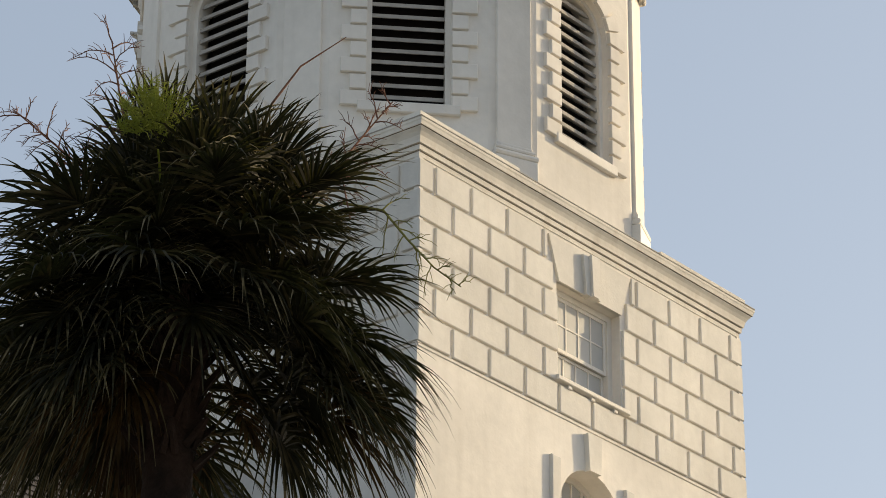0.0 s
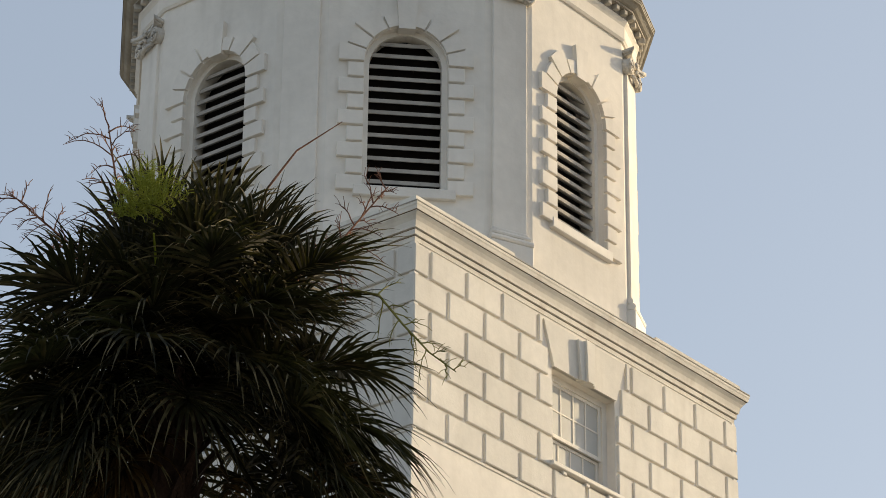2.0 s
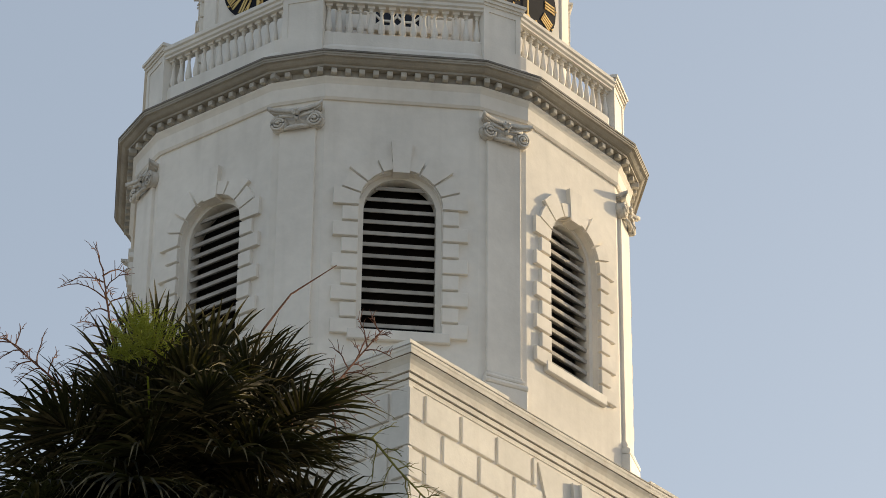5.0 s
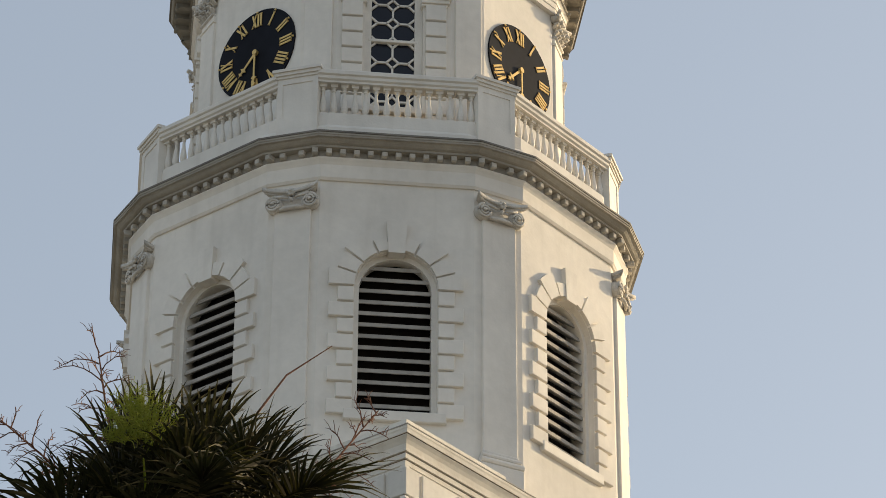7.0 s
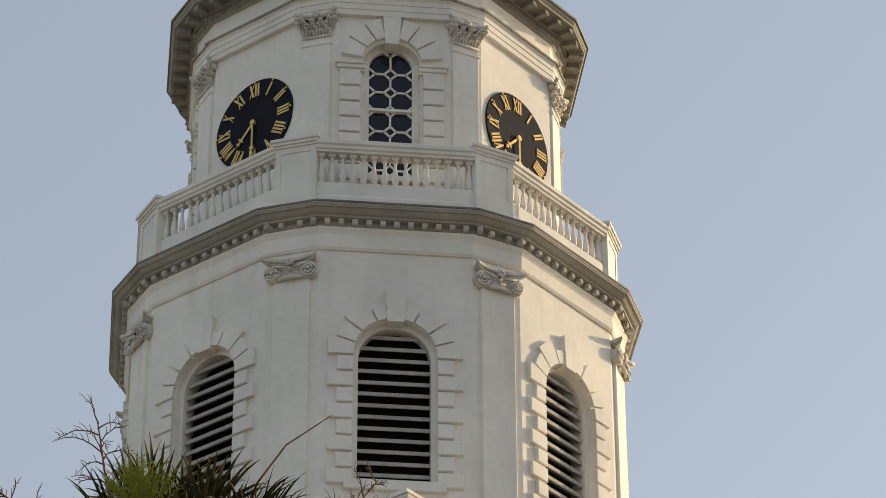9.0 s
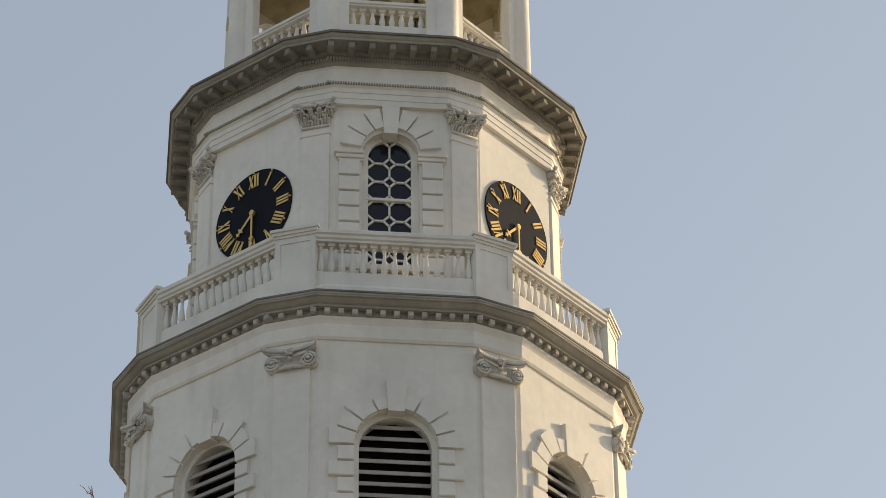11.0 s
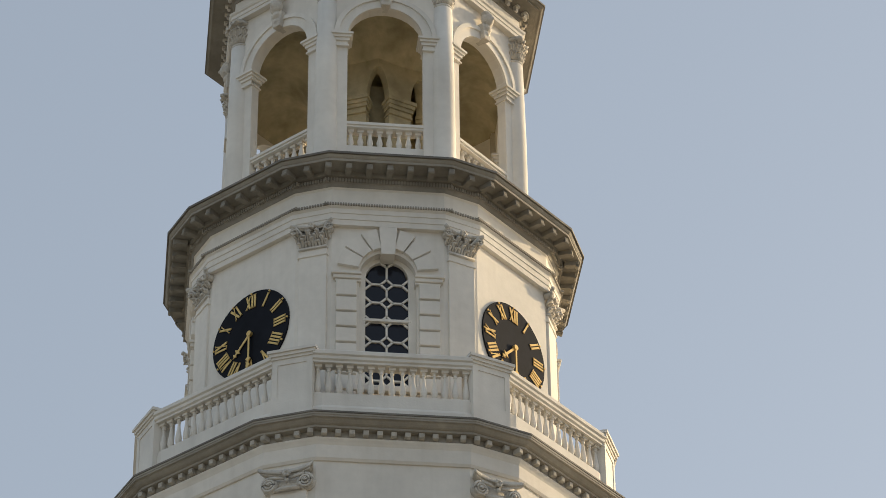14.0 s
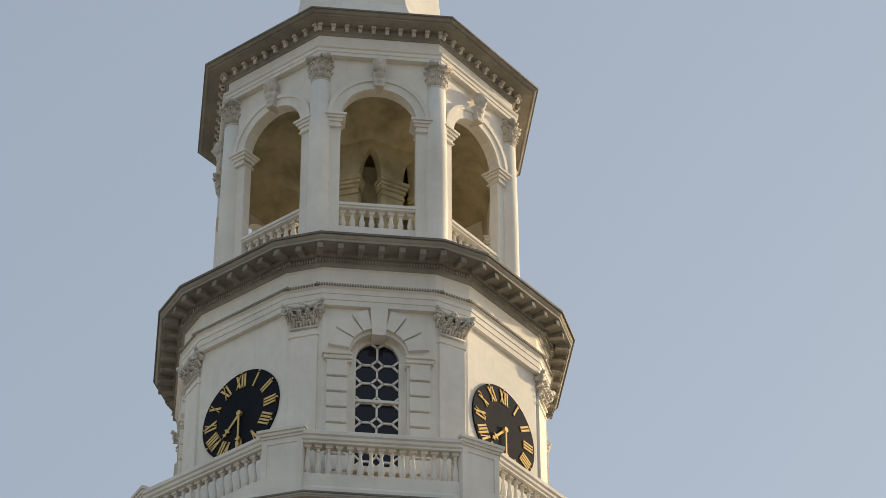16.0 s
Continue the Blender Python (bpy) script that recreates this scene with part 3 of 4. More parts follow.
key_mesh = mesh_of("keystone", bm, STUCCO)

for k in range(8):
    frame_ob = part("louvred_window", louvre_frame, None, steeple, "round-headed opening with grey louvre boards", turned(k))
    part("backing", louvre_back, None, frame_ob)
    part("window_sill", sill_mesh, None, frame_ob)
    part("keystone", key_mesh, None, frame_ob)
    for me in slat_meshes:
        part("slat", me, None, frame_ob)
    for me in quoin_meshes:
        part("surround_block", me, None, frame_ob)
    p = part("pilaster", shaft_mesh, None, steeple, "flat stucco corner pilaster", turned(k + 0.5))
    part("capital", ionic, None, p, "weathered Ionic capital with volutes")
    part("pilaster_base", base_mesh, None, p)

bm = bmesh.new()
chamfer_box(bm, -0.043, 0.043, -B_A - 0.18, -B_A - 0.05, 27.15, 27.234, 0.008)
dentil = mesh_of("dentil", bm, DENTIL)
for k in range(8):
    n = 13
    for i in range(n):
        part("dentil", dentil, None, bell_cornice, "", turned(k) @ Matrix.Translation(((i - (n - 1) / 2) * 0.2105, 0, 0)))
    for s in (-0.15, 0.15):
        part("dentil", dentil, None, bell_cornice, "", turned(k + 0.5) @ Matrix.Translation((s, B_A - B_C, 0)))

# ---- balustrade ----
P_A, P_C = 3.82, 4.0
bm = bmesh.new()
band(bm, P_A, P_C - 0.06, [(-0.26, 27.40), (0.04, 27.40), (0.04, 27.74), (0.02, 27.78), (0.0, 27.80), (0.0, 28.02), (-0.22, 28.02)])
balustrade = part("balustrade_plinth", bm, TRIM, steeple, "white painted balustrade plinth")
bm = bmesh.new()
section = [(-0.22, 28.585), (0.0, 28.585), (0.0, 28.62), (0.03, 28.64), (0.03, 28.69), (0.06, 28.71), (0.06, 28.77), (0.03, 28.80), (-0.11, 28.82), (-0.26, 28.80), (-0.28, 28.74), (-0.25, 28.67)]
ends = [[bm.verts.new((u, -P_A - o, z)) for o, z in section] for u in (-1.235, 1.235)]
bm.faces.new(ends[0])
bm.faces.new(ends[1][::-1])
for i in range(len(section)):
    j = (i + 1) % len(section)
    bm.faces.new((ends[0][i], ends[0][j], ends[1][j], ends[1][i]))
handrail = mesh_of("handrail", bm, TRIM)
bm = bmesh.new()
lathe(bm, [(0.046, 0.0), (0.046, 0.04), (0.030, 0.05), (0.030, 0.065), (0.044, 0.09), (0.055, 0.14), (0.053, 0.19), (0.040, 0.27), (0.027, 0.36), (0.021, 0.44), (0.032, 0.455), (0.032, 0.475), (0.024, 0.485), (0.042, 0.515), (0.050, 0.525), (0.050, 0.57)], 12, (0, -P_A + 0.11, 28.02))
box(bm, -0.054, 0.054, -P_A + 0.056, -P_A + 0.164, 28.02, 28.062)
box(bm, -0.054, 0.054, -P_A + 0.056, -P_A + 0.164, 28.535, 28.588)
baluster = mesh_of("baluster", bm, TRIM)
bm = bmesh.new()
box(bm, -0.325, 0.325, -P_C - 0.004, -P_C + 0.34, 27.44, 28.70)
for u0, u1, z0, z1 in ((-0.325, -0.24, 27.44, 28.70), (0.24, 0.325, 27.44, 28.70), (-0.24, 0.24, 27.44, 27.98), (-0.24, 0.24, 28.60, 28.70)):
    box(bm, u0, u1, -P_C - 0.018, -P_C - 0.0035, z0, z1)
post_mesh = mesh_of("post", bm, TRIM)
bm = bmesh.new()
for o, z0, z1 in ((0.02, 28.70, 28.745), (0.045, 28.745, 28.80), (0.07, 28.80, 28.85)):
    box(bm, -0.325 - o, 0.325 + o, -P_C - 0.018 - o, -P_C + 0.34 + o, z0, z1)
lo = [bm.verts.new(p) for p in ((-0.395, -P_C - 0.088, 28.85), (0.395, -P_C - 0.088, 28.85), (0.395, -P_C + 0.41, 28.85), (-0.395, -P_C + 0.41, 28.85))]
hi = [bm.verts.new(p) for p in ((-0.33, -P_C - 0.02, 28.90), (0.33, -P_C - 0.02, 28.90), (0.33, -P_C + 0.34, 28.90), (-0.33, -P_C + 0.34, 28.90))]
bm.faces.new(hi)
for i in range(4):
    j = (i + 1) % 4
    bm.faces.new((lo[i], lo[j], hi[j], hi[i]))
cap_mesh = mesh_of("post_cap", bm, TRIM)
for k in range(8):
    part("handrail", handrail, None, balustrade, "", turned(k))
    for i in range(15):
        part("baluster", baluster, None, balustrade, "", turned(k) @ Matrix.Translation(((i - 7) * 0.163, 0, 0)))
    part("post", post_mesh, None, balustrade, "panelled corner post", turned(k + 0.5))
    part("post_cap", cap_mesh, None, balustrade, "", turned(k + 0.5))

# ---- clock stage details ----
def leaf_bump(bm, x, d, z, w, h, out):
    """A curling acanthus leaf: a spine that rises and rolls outwards, with side lobes."""
    for dx, sc in ((-0.48, 0.62), (0.0, 1.0), (0.48, 0.62)):
        px = x + dx * w
        tube(bm, [(px, -d + 0.01, z), (px, -d - 0.22 * out * sc, z + 0.5 * h * sc), (px + dx * w * 0.2, -d - 0.75 * out * sc, z + 0.95 * h * sc), (px + dx * w * 0.3, -d - 1.2 * out * sc, z + 0.78 * h * sc)], [w * 0.16, w * 0.24, w * 0.30, w * 0.18], 6)


def corinthian_pilaster():
    bm = bmesh.new()
    d = 3.10
    prism(bm, [(-0.235, 31.36), (0.235, 31.36), (0.245, 31.40), (-0.245, 31.40)], d - 0.1, d + 0.075)
    prism(bm, [(-0.19, 31.40), (0.19, 31.40), (0.22, 31.77), (-0.22, 31.77)], d - 0.1, d + 0.02)
    for x in (-0.165, 0.0, 0.165):
        leaf_bump(bm, x, d + 0.03, 31.41, 0.105, 0.16, 0.10)
    for x in (-0.235, -0.085, 0.085, 0.235):
        leaf_bump(bm, x, d + 0.03, 31.54, 0.085, 0.15, 0.13)
    for s in (-1, 1):
        spiral(bm, s * 0.285, 31.71, d + 0.13, 0.072, 1.6, s, 0.026)
        prism(bm, [(s * 0.285 + 0.06 * math.cos(2 * math.pi * q / 12), 31.71 + 0.06 * math.sin(2 * math.pi * q / 12)) for q in range(12)], d, d + 0.12)
        spiral(bm, s * 0.08, 31.70, d + 0.08, 0.048, 1.5, -s, 0.018)
        tube(bm, [(s * 0.12, -d - 0.04, 31.56), (s * 0.19, -d - 0.09, 31.68), (s * 0.27, -d - 0.14, 31.78)], [0.02, 0.025, 0.03], 6)
        tube(bm, [(s * 0.355, -d - 0.17, 31.815), (s * 0.24, -d - 0.10, 31.80), (s * 0.1, -d - 0.06, 31.80), (0, -d - 0.05, 31.80)], [0.038, 0.036, 0.034, 0.034], 6)
        tube(bm, [(s * 0.34, -d - 0.15, 31.775), (s * 0.22, -d - 0.08, 31.765), (0, -d - 0.04, 31.765)], [0.02, 0.02, 0.02], 5)
    for q in range(5):
        t = 2 * math.pi * q / 5
        tube(bm, [(0, -d - 0.04, 31.795), (0.045 * math.cos(t), -d - 0.14, 31.795 + 0.045 * math.sin(t))], [0.03, 0.028])
    return mesh_of("capital", bm, CARVED, True)


corinth = corinthian_pilaster()
bm = bmesh.new()
chamfer_box(bm, -0.235, 0.235, -3.145, -2.95, 27.5, 31.36, 0.008)
chamfer_box(bm, -0.255, 0.255, -3.165, -2.95, 31.22, 31.26, 0.008)
kshaft = mesh_of("pilaster", bm, STUCCO)
for k in range(8):
    p = part("pilaster", kshaft, None, steeple, "slim stucco corner pilaster", turned(k + 0.5))
    part("capital", corinth, None, p, "weathered Corinthian capital with acanthus leaves")

# windows with octagonal panes
GW, GR, ROW = 0.345, 0.172, 0.36
bm = bmesh.new()
prism(bm, arc(KW_R, 0, 180, KW_S, 16) + [(-KW_R, KW_B), (-GW, KW_B)] + arc(GW, 180, 0, KW_S + 0.05, 16) + [(GW, KW_B), (KW_R, KW_B)], K_A - 0.30, K_A - 0.15)
kframe = mesh_of("clock_stage_window", bm, TRIM)
bm = bmesh.new()
d_bar = K_A - 0.20


def bar(bm, u0, z0, u1, z1, t=0.016):
    v = Vector((u1 - u0, z1 - z0))
    n = Vector((-v.y, v.x)).normalized() * t
    pts = [(u0 + n.x, z0 + n.y), (u0 - n.x, z0 - n.y), (u1 - n.x, z1 - n.y), (u1 + n.x, z1 + n.y)]
    prism(bm, pts, d_bar - 0.02, d_bar + 0.012)


CUT = 0.10
ROWS_Z = [28.61, 28.98, 29.35, 29.72, 30.11, 30.475, 30.83, 31.18]
for zr in ROWS_Z:
    if zr > 31.1:
        continue
    for uc in (-GW, 0.0, GW):
        for su in (-1, 1):
            for sz in (-1, 1):
                if abs(uc + su * CUT) <= GW:
                    bar(bm, uc + su * CUT, zr, uc, zr + sz * CUT)
    for uc in (-GR, GR):
        bar(bm, uc - GR + CUT, zr, uc + GR - CUT, zr)
    top = min([q for q in ROWS_Z if q > zr][0] - CUT, 31.25) if zr < 30.8 else 31.20
    bar(bm, 0, zr + CUT, 0, top)
for s in (-1, 1):
    bar(bm, 0, 31.18, s * CUT, 31.245)
kbars = mesh_of("glazing_grid", bm, TRIM)
bm = bmesh.new()
chamfer_box(bm, -GW - 0.05, GW + 0.05, -d_bar - 0.055, -d_bar + 0.02, 30.082, 30.134, 0.006)
kmeet = mesh_of("meeting_rail", bm, TRIM)
pane_meshes = []
for i in range(7):
    for s in (-1, 1):
        bm = bmesh.new()
        z0, z1 = ROWS_Z[i], ROWS_Z[i + 1]
        u0, u1 = (-GW, 0) if s < 0 else (0, GW)
        if i == 6:
            z1 = 31.26
            pts = [(u, z0) for u in (u0, u1)] + [(u1 * 0.75 if s > 0 else 0, z1 - (0.08 if s > 0 else 0.0)), (u0 * 0.75 if s < 0 else 0, z1 - (0.08 if s < 0 else 0.0))]
        elif z1 > KW_S + 0.2:
            pts = [(u0, z0), (u1, z0), (u1 * (0.93 if s > 0 else 1), z1), (u0 * (0.93 if s < 0 else 1), z1)]
        else:
            pts = [(u0, z0), (u1, z0), (u1, z1), (u0, z1)]
        prism(bm, pts, d_bar - 0.026, d_bar - 0.02)
        pane_meshes.append(mesh_of("pane", bm, GLASS))
ksur = []
for s in (-1, 1):
    for i in range(8):
        z1, z0 = (30.70 if i == 0 else 30.70 - 0.298 * i - 0.02), 30.70 - 0.298 * (i + 1) + 0.02
        ksur.append(mesh_of("surround_block", block(min(s * 0.50, s * 0.83), max(s * 0.50, s * 0.83), z0, z1, K_A - 0.02, K_A + 0.068, 0.008), STUCCO))
    for a0, a1, r1 in ((8, 31, 0.82), (34, 56, 0.83), (59, 77, 0.85)):
        if s == -1:
            a0, a1 = 180 - a1, 180 - a0
        ksur.append(mesh_of("surround_block", voussoir(0.475, r1, a0, a1, KW_S + 0.05, K_A - 0.02, K_A + 0.068), STUCCO))
bm = bmesh.new()
prism(bm, [(-0.11, 31.24), (0.11, 31.24), (0.145, 31.77), (-0.145, 31.77)], K_A - 0.15, K_A + 0.09)
kkey = mesh_of("keystone", bm, STUCCO)
imps = []
for s in (-1, 1):
    bm = bmesh.new()
    for o, z0, z1 in ((0.05, 30.70, 30.74), (0.08, 30.74, 30.81), (0.11, 30.81, 30.855)):
        chamfer_box(bm, min(s * 0.43, s * (0.80 + o)), max(s * 0.43, s * (0.80 + o)), -K_A - o, -K_A + 0.1, z0, z1, 0.008)
    imps.append(mesh_of("impost", bm, TRIM))
bm = bmesh.new()
chamfer_box(bm, -0.55, 0.55, -K_A - 0.07, -K_A + 0.05, 28.62, 28.72, 0.01)
box(bm, -0.455, 0.455, -K_A + 0.05, -K_A + 0.30, 28.55, 28.80)
ksill = mesh_of("window_sill", bm, TRIM)
for k in (0, 2, 4, 6):
    w = part("clock_stage_window", kframe, None, steeple, "round-headed window with white octagonal glazing bars and dark glass", turned(k))
    part("glazing_grid", kbars, None, w)
    part("meeting_rail", kmeet, None, w)
    part("window_sill", ksill, None, w)
    part("keystone", kkey, None, w)
    for me in pane_meshes:
        part("pane", me, None, w, "dark glass pane")
    for me in imps:
        part("impost", me, None, w)
    for me in ksur:
        part("surround_block", me, None, w)

# clocks
CZ, CR = 30.18, 0.81
GLYPHS = {"I": 0.34, "V": 0.74, "X": 0.74}


def glyph(bm, ch, x0, h, put):
    w = GLYPHS[ch] * h * 0.52
    def stroke(xa, ya, xb, yb, t):
        v = Vector((xb - xa, yb - ya))
        n = Vector((t, 0)) if abs(v.x) < abs(v.y) else Vector((0, t))
        prism(bm, [put(xa - n.x, ya - n.y), put(xa + n.x, ya + n.y), put(xb + n.x, yb + n.y), put(xb - n.x, yb - n.y)], K_A + 0.032, K_A + 0.043)
    thick, thin, serif = 0.020, 0.008, 0.008
    if ch == "I":
        c = x0 + w / 2
        stroke(c, 0, c, h, thick * 0.85)
        for y in (serif, h - serif):
            stroke(c - w * 0.48, y, c + w * 0.48, y, serif)
    elif ch == "V":
        stroke(x0 + w * 0.14, h, x0 + w * 0.5, 0, thick)
        stroke(x0 + w * 0.86, h, x0 + w * 0.5, 0, thin)
        for c in (0.14, 0.86):
            stroke(x0 + w * (c - 0.16), h - serif, x0 + w * (c + 0.16), h - serif, serif)
    else:
        stroke(x0 + w * 0.12, h, x0 + w * 0.88, 0, thick)
        stroke(x0 + w * 0.88, h, x0 + w * 0.12, 0, thin)
        for c in (0.12, 0.88):
            for y in (serif, h - serif):
                stroke(x0 + w * (c - 0.15), y, x0 + w * (c + 0.15), y, serif)
    return w


numerals = []
for hour, text in enumerate(("XII", "I", "II", "III", "IIII", "V", "VI", "VII", "VIII", "IX", "X", "XI")):
    a = radians(30 * hour)
    h, r0 = 0.255, CR - 0.055 - 0.255
    total = sum(GLYPHS[c] * h * 0.52 for c in text) + 0.012 * (len(text) - 1)
    def put(x, y, a=a, total=total):
        u, v = x - total / 2, r0 + y
        return (u * math.cos(a) + v * math.sin(a), CZ - u * math.sin(a) + v * math.cos(a))
    bm = bmesh.new()
    x = 0.0
    for c in text:
        x += glyph(bm, c, x, h, put) + 0.012
    numerals.append(mesh_of("numeral", bm, GOLD))
    bm = bmesh.new()
    c = (CR - 0.025) * math.sin(a), CZ + (CR - 0.025) * math.cos(a)
    prism(bm, [(c[0] + 0.017 * math.cos(t * math.pi / 4), c[1] + 0.017 * math.sin(t * math.pi / 4)) for t in range(8)], K_A + 0.03, K_A + 0.05)
    numerals.append(mesh_of("hour_stud", bm, GOLD))


def hand(angle, length, width, cross, d):
    bm = bmesh.new()
    a = radians(angle)
    def q(u, v):
        return (u * math.cos(a) + v * math.sin(a), CZ - u * math.sin(a) + v * math.cos(a))
    prism(bm, [q(-width, 0), q(-width * 0.9, length * 0.75), q(0, length), q(width * 0.9, length * 0.75), q(width, 0)], d, d + 0.012)
    prism(bm, [q(-cross, length * 0.70), q(0, length * 0.77), q(cross, length * 0.70), q(0, length * 0.63)], d - 0.004, d + 0.016)
    prism(bm, [q(-width * 2.2, length * 0.86), q(0, length * 0.92), q(width * 2.2, length * 0.86), q(0, length * 0.80)], d - 0.003, d + 0.015)
    return bm


bm = bmesh.new()
prism(bm, arc(CR, 0, 345, CZ, 46), K_A - 0.02, K_A + 0.03)
dial_mesh = mesh_of("clock", bm, DIAL)
hour_hand = mesh_of("hour_hand", hand(225, 0.50, 0.022, 0.075, K_A + 0.045), GOLD)
minute_hand = mesh_of("minute_hand", hand(180, 0.70, 0.018, 0.055, K_A + 0.062), GOLD)
bm = bmesh.new()
prism(bm, [(0.048 * math.cos(t * math.pi / 8), CZ + 0.048 * math.sin(t * math.pi / 8)) for t in range(16)], K_A + 0.01, K_A + 0.08)
hub_mesh = mesh_of("hub", bm, GOLD)
for k in (1, 3, 5, 7):
    clock = thing("tower_clock", "black tower clock with gilt Roman numerals, at half past seven", "clock", pose(0, 44.9, 0, 0, 0, PHI) @ turned(k) @ pose(0, -K_A, CZ), group="clocks of the steeple")
    back = pose(0, K_A, -CZ)
    part("dial", dial_mesh, None, clock, "flat black painted dial", back)
    for me in numerals:
        part(me.name.split(".")[0], me, None, clock, "", back)
    part("hour_hand", hour_hand, None, clock, "gilt hour hand", back)
    part("minute_hand", minute_hand, None, clock, "gilt minute hand", back)
    part("hub", hub_mesh, None, clock, "", back)

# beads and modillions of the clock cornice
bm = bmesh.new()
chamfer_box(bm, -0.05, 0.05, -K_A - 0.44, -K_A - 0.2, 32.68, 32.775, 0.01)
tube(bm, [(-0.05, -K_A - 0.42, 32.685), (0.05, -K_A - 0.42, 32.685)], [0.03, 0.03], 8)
# same darkened stone, carrying the shade under the cornice
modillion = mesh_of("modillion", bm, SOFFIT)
for k in range(8):
    for i in range(7):
        part("modillion", modillion, None, clock_cornice, "", turned(k) @ Matrix.Translation(((i - 3) * 0.335, 0, 0)))
    part("modillion", modillion, None, clock_cornice, "", turned(k + 0.5) @ Matrix.Translation((0, K_A - K_C, 0)))
bm = bmesh.new()
for k in range(8):
    for dz, off, n, step, half in ((0.0, 0.0, 44, 0.048, 0), (-0.48, 0.004, 50, 0.042, 0)):
        for i in range(n):
            m = turned(k)
            x = (i - (n - 1) / 2) * step
            vs = box(bm, x - 0.013, x + 0.013, -K_A - 0.165 - off, -K_A - 0.10 - off, 32.60 + dz, 32.662 + dz - (0.02 if dz else 0))
            for v in vs:
                v.co = m @ v.co
        for i in range(12):
            x = (i - 5.5) * 0.046
            vs = box(bm, x - 0.013, x + 0.013, -K_C - 0.165 - off, -K_C - 0.10 - off, 32.60 + dz, 32.662 + dz - (0.02 if dz else 0))
            for v in vs:
                v.co = turned(k + 0.5) @ v.co
beads = part("bead_course", bm, CORNICE, clock_cornice)
tagged(beads, "fine bead and dentil courses", kind="stuff")

# ---- arcade details ----
def round_capital():
    bm = bmesh.new()
    zc, r = 36.97, 0.145
    lathe(bm, [(r, 0.0), (r + 0.03, 0.02), (r + 0.03, 0.05), (r, 0.07), (r, 0.3), (r + 0.05, 0.46)], 14, (0, -2.60, zc - 0.02))
    for row, (z, n, h, out, off) in enumerate(((0.06, 7, 0.18, 0.06, 0.0), (0.2, 7, 0.18, 0.08, 0.5))):
        for i in range(n):
            a = radians(-110 + 220 * (i + off) / (n - 0.5))
            c = Vector((math.sin(a), -math.cos(a), 0))
            s = Vector((math.cos(a), math.sin(a), 0))
            for t, sc in ((-0.035, 0.8), (0.0, 1.0), (0.035, 0.8)):
                p = Vector((0, -2.60, zc + z)) + c * r + s * t
                tube(bm, [p, p + c * 0.3 * out + Vector((0, 0, 0.55 * h * sc)), p + c * 0.9 * out + Vector((0, 0, 0.95 * h * sc)), p + c * 1.2 * out + Vector((0, 0, 0.8 * h * sc))], [0.026, 0.03, 0.026, 0.012], 5)
    for a in (-60, -20, 20, 60):
        c = Vector((math.sin(radians(a)), -math.cos(radians(a)), 0))
        p = Vector((0, -2.60, zc + 0.38)) + c * r
        tube(bm, [p, p + c * 0.05 + Vector((0, 0, 0.08)), p + c * 0.12 + Vector((0, 0, 0.07)), p + c * 0.10 + Vector((0, 0, 0.02))], [0.03, 0.035, 0.035, 0.02], 6)
    box(bm, -0.22, 0.22, -2.60 - 0.22, -2.35, zc + 0.44, zc + 0.50)
    return mesh_of("capital", bm, CARVED, True)


bm = bmesh.new()
lathe(bm, [(0.23, 0), (0.23, 0.12), (0.215, 0.16), (0.2, 0.2), (0.2, 0.9), (0.195, 2.2), (0.172, 3.75)], 20, (0, -2.60, 33.2))
box(bm, -0.26, 0.26, -2.60 - 0.22, -2.35, 32.95, 33.22)
column_mesh = mesh_of("column", bm, STUCCO, True)
round_cap = round_capital()
bm = bmesh.new()
prism(bm, arc(0.645, 0, 180, AR_S, 20) + arc(0.86, 180, 0, AR_S, 20), R_A - 0.02, R_A + 0.045)
prism(bm, arc(0.80, 0, 180, AR_S, 20) + arc(0.88, 180, 0, AR_S, 20), R_A - 0.02, R_A + 0.075)
arch_mesh = mesh_of("archivolt", bm, TRIM)
imp3 = []
for s in (-1, 1):
    bm = bmesh.new()
    for o, z0, z1 in ((0.02, 35.97, 36.0), (0.0, 36.0, 36.08), (0.03, 36.08, 36.14), (0.06, 36.14, 36.19), (0.09, 36.19, 36.23)):
        box(bm, min(s * (0.645 - o), s * 0.93), max(s * (0.645 - o), s * 0.93), -R_A - 0.03 - o, -R_A + R_TH + 0.02 + o, z0, z1)
    imp3.append(mesh_of("impost", bm, TRIM))
bm = bmesh.new()
box(bm, -0.645, 0.645, -R_A + 0.04, -R_A + 0.24, 33.60, 33.90)
box(bm, -0.645, 0.645, -R_A + 0.02, -R_A + 0.26, 34.28, 34.32)
box(bm, -0.645, 0.645, -R_A - 0.005, -R_A + 0.28, 34.32, 34.375)
rail_mesh = mesh_of("arch_railing", bm, TRIM)
bm = bmesh.new()
lathe(bm, [(0.048, 0.0), (0.048, 0.03), (0.03, 0.045), (0.05, 0.11), (0.052, 0.15), (0.035, 0.23), (0.025, 0.30), (0.045, 0.33), (0.048, 0.385)], 10, (0, -R_A + 0.14, 33.90))
box(bm, -0.052, 0.052, -R_A + 0.088, -R_A + 0.192, 34.225, 34.285)
box(bm, -0.052, 0.052, -R_A + 0.088, -R_A + 0.192, 33.895, 33.935)
small_baluster = mesh_of("baluster", bm, TRIM)
bm = bmesh.new()
prism(bm, [(-0.08, 36.86), (0.08, 36.86), (0.13, 37.16), (-0.13, 37.16)], R_A - 0.1, R_A + 0.14)
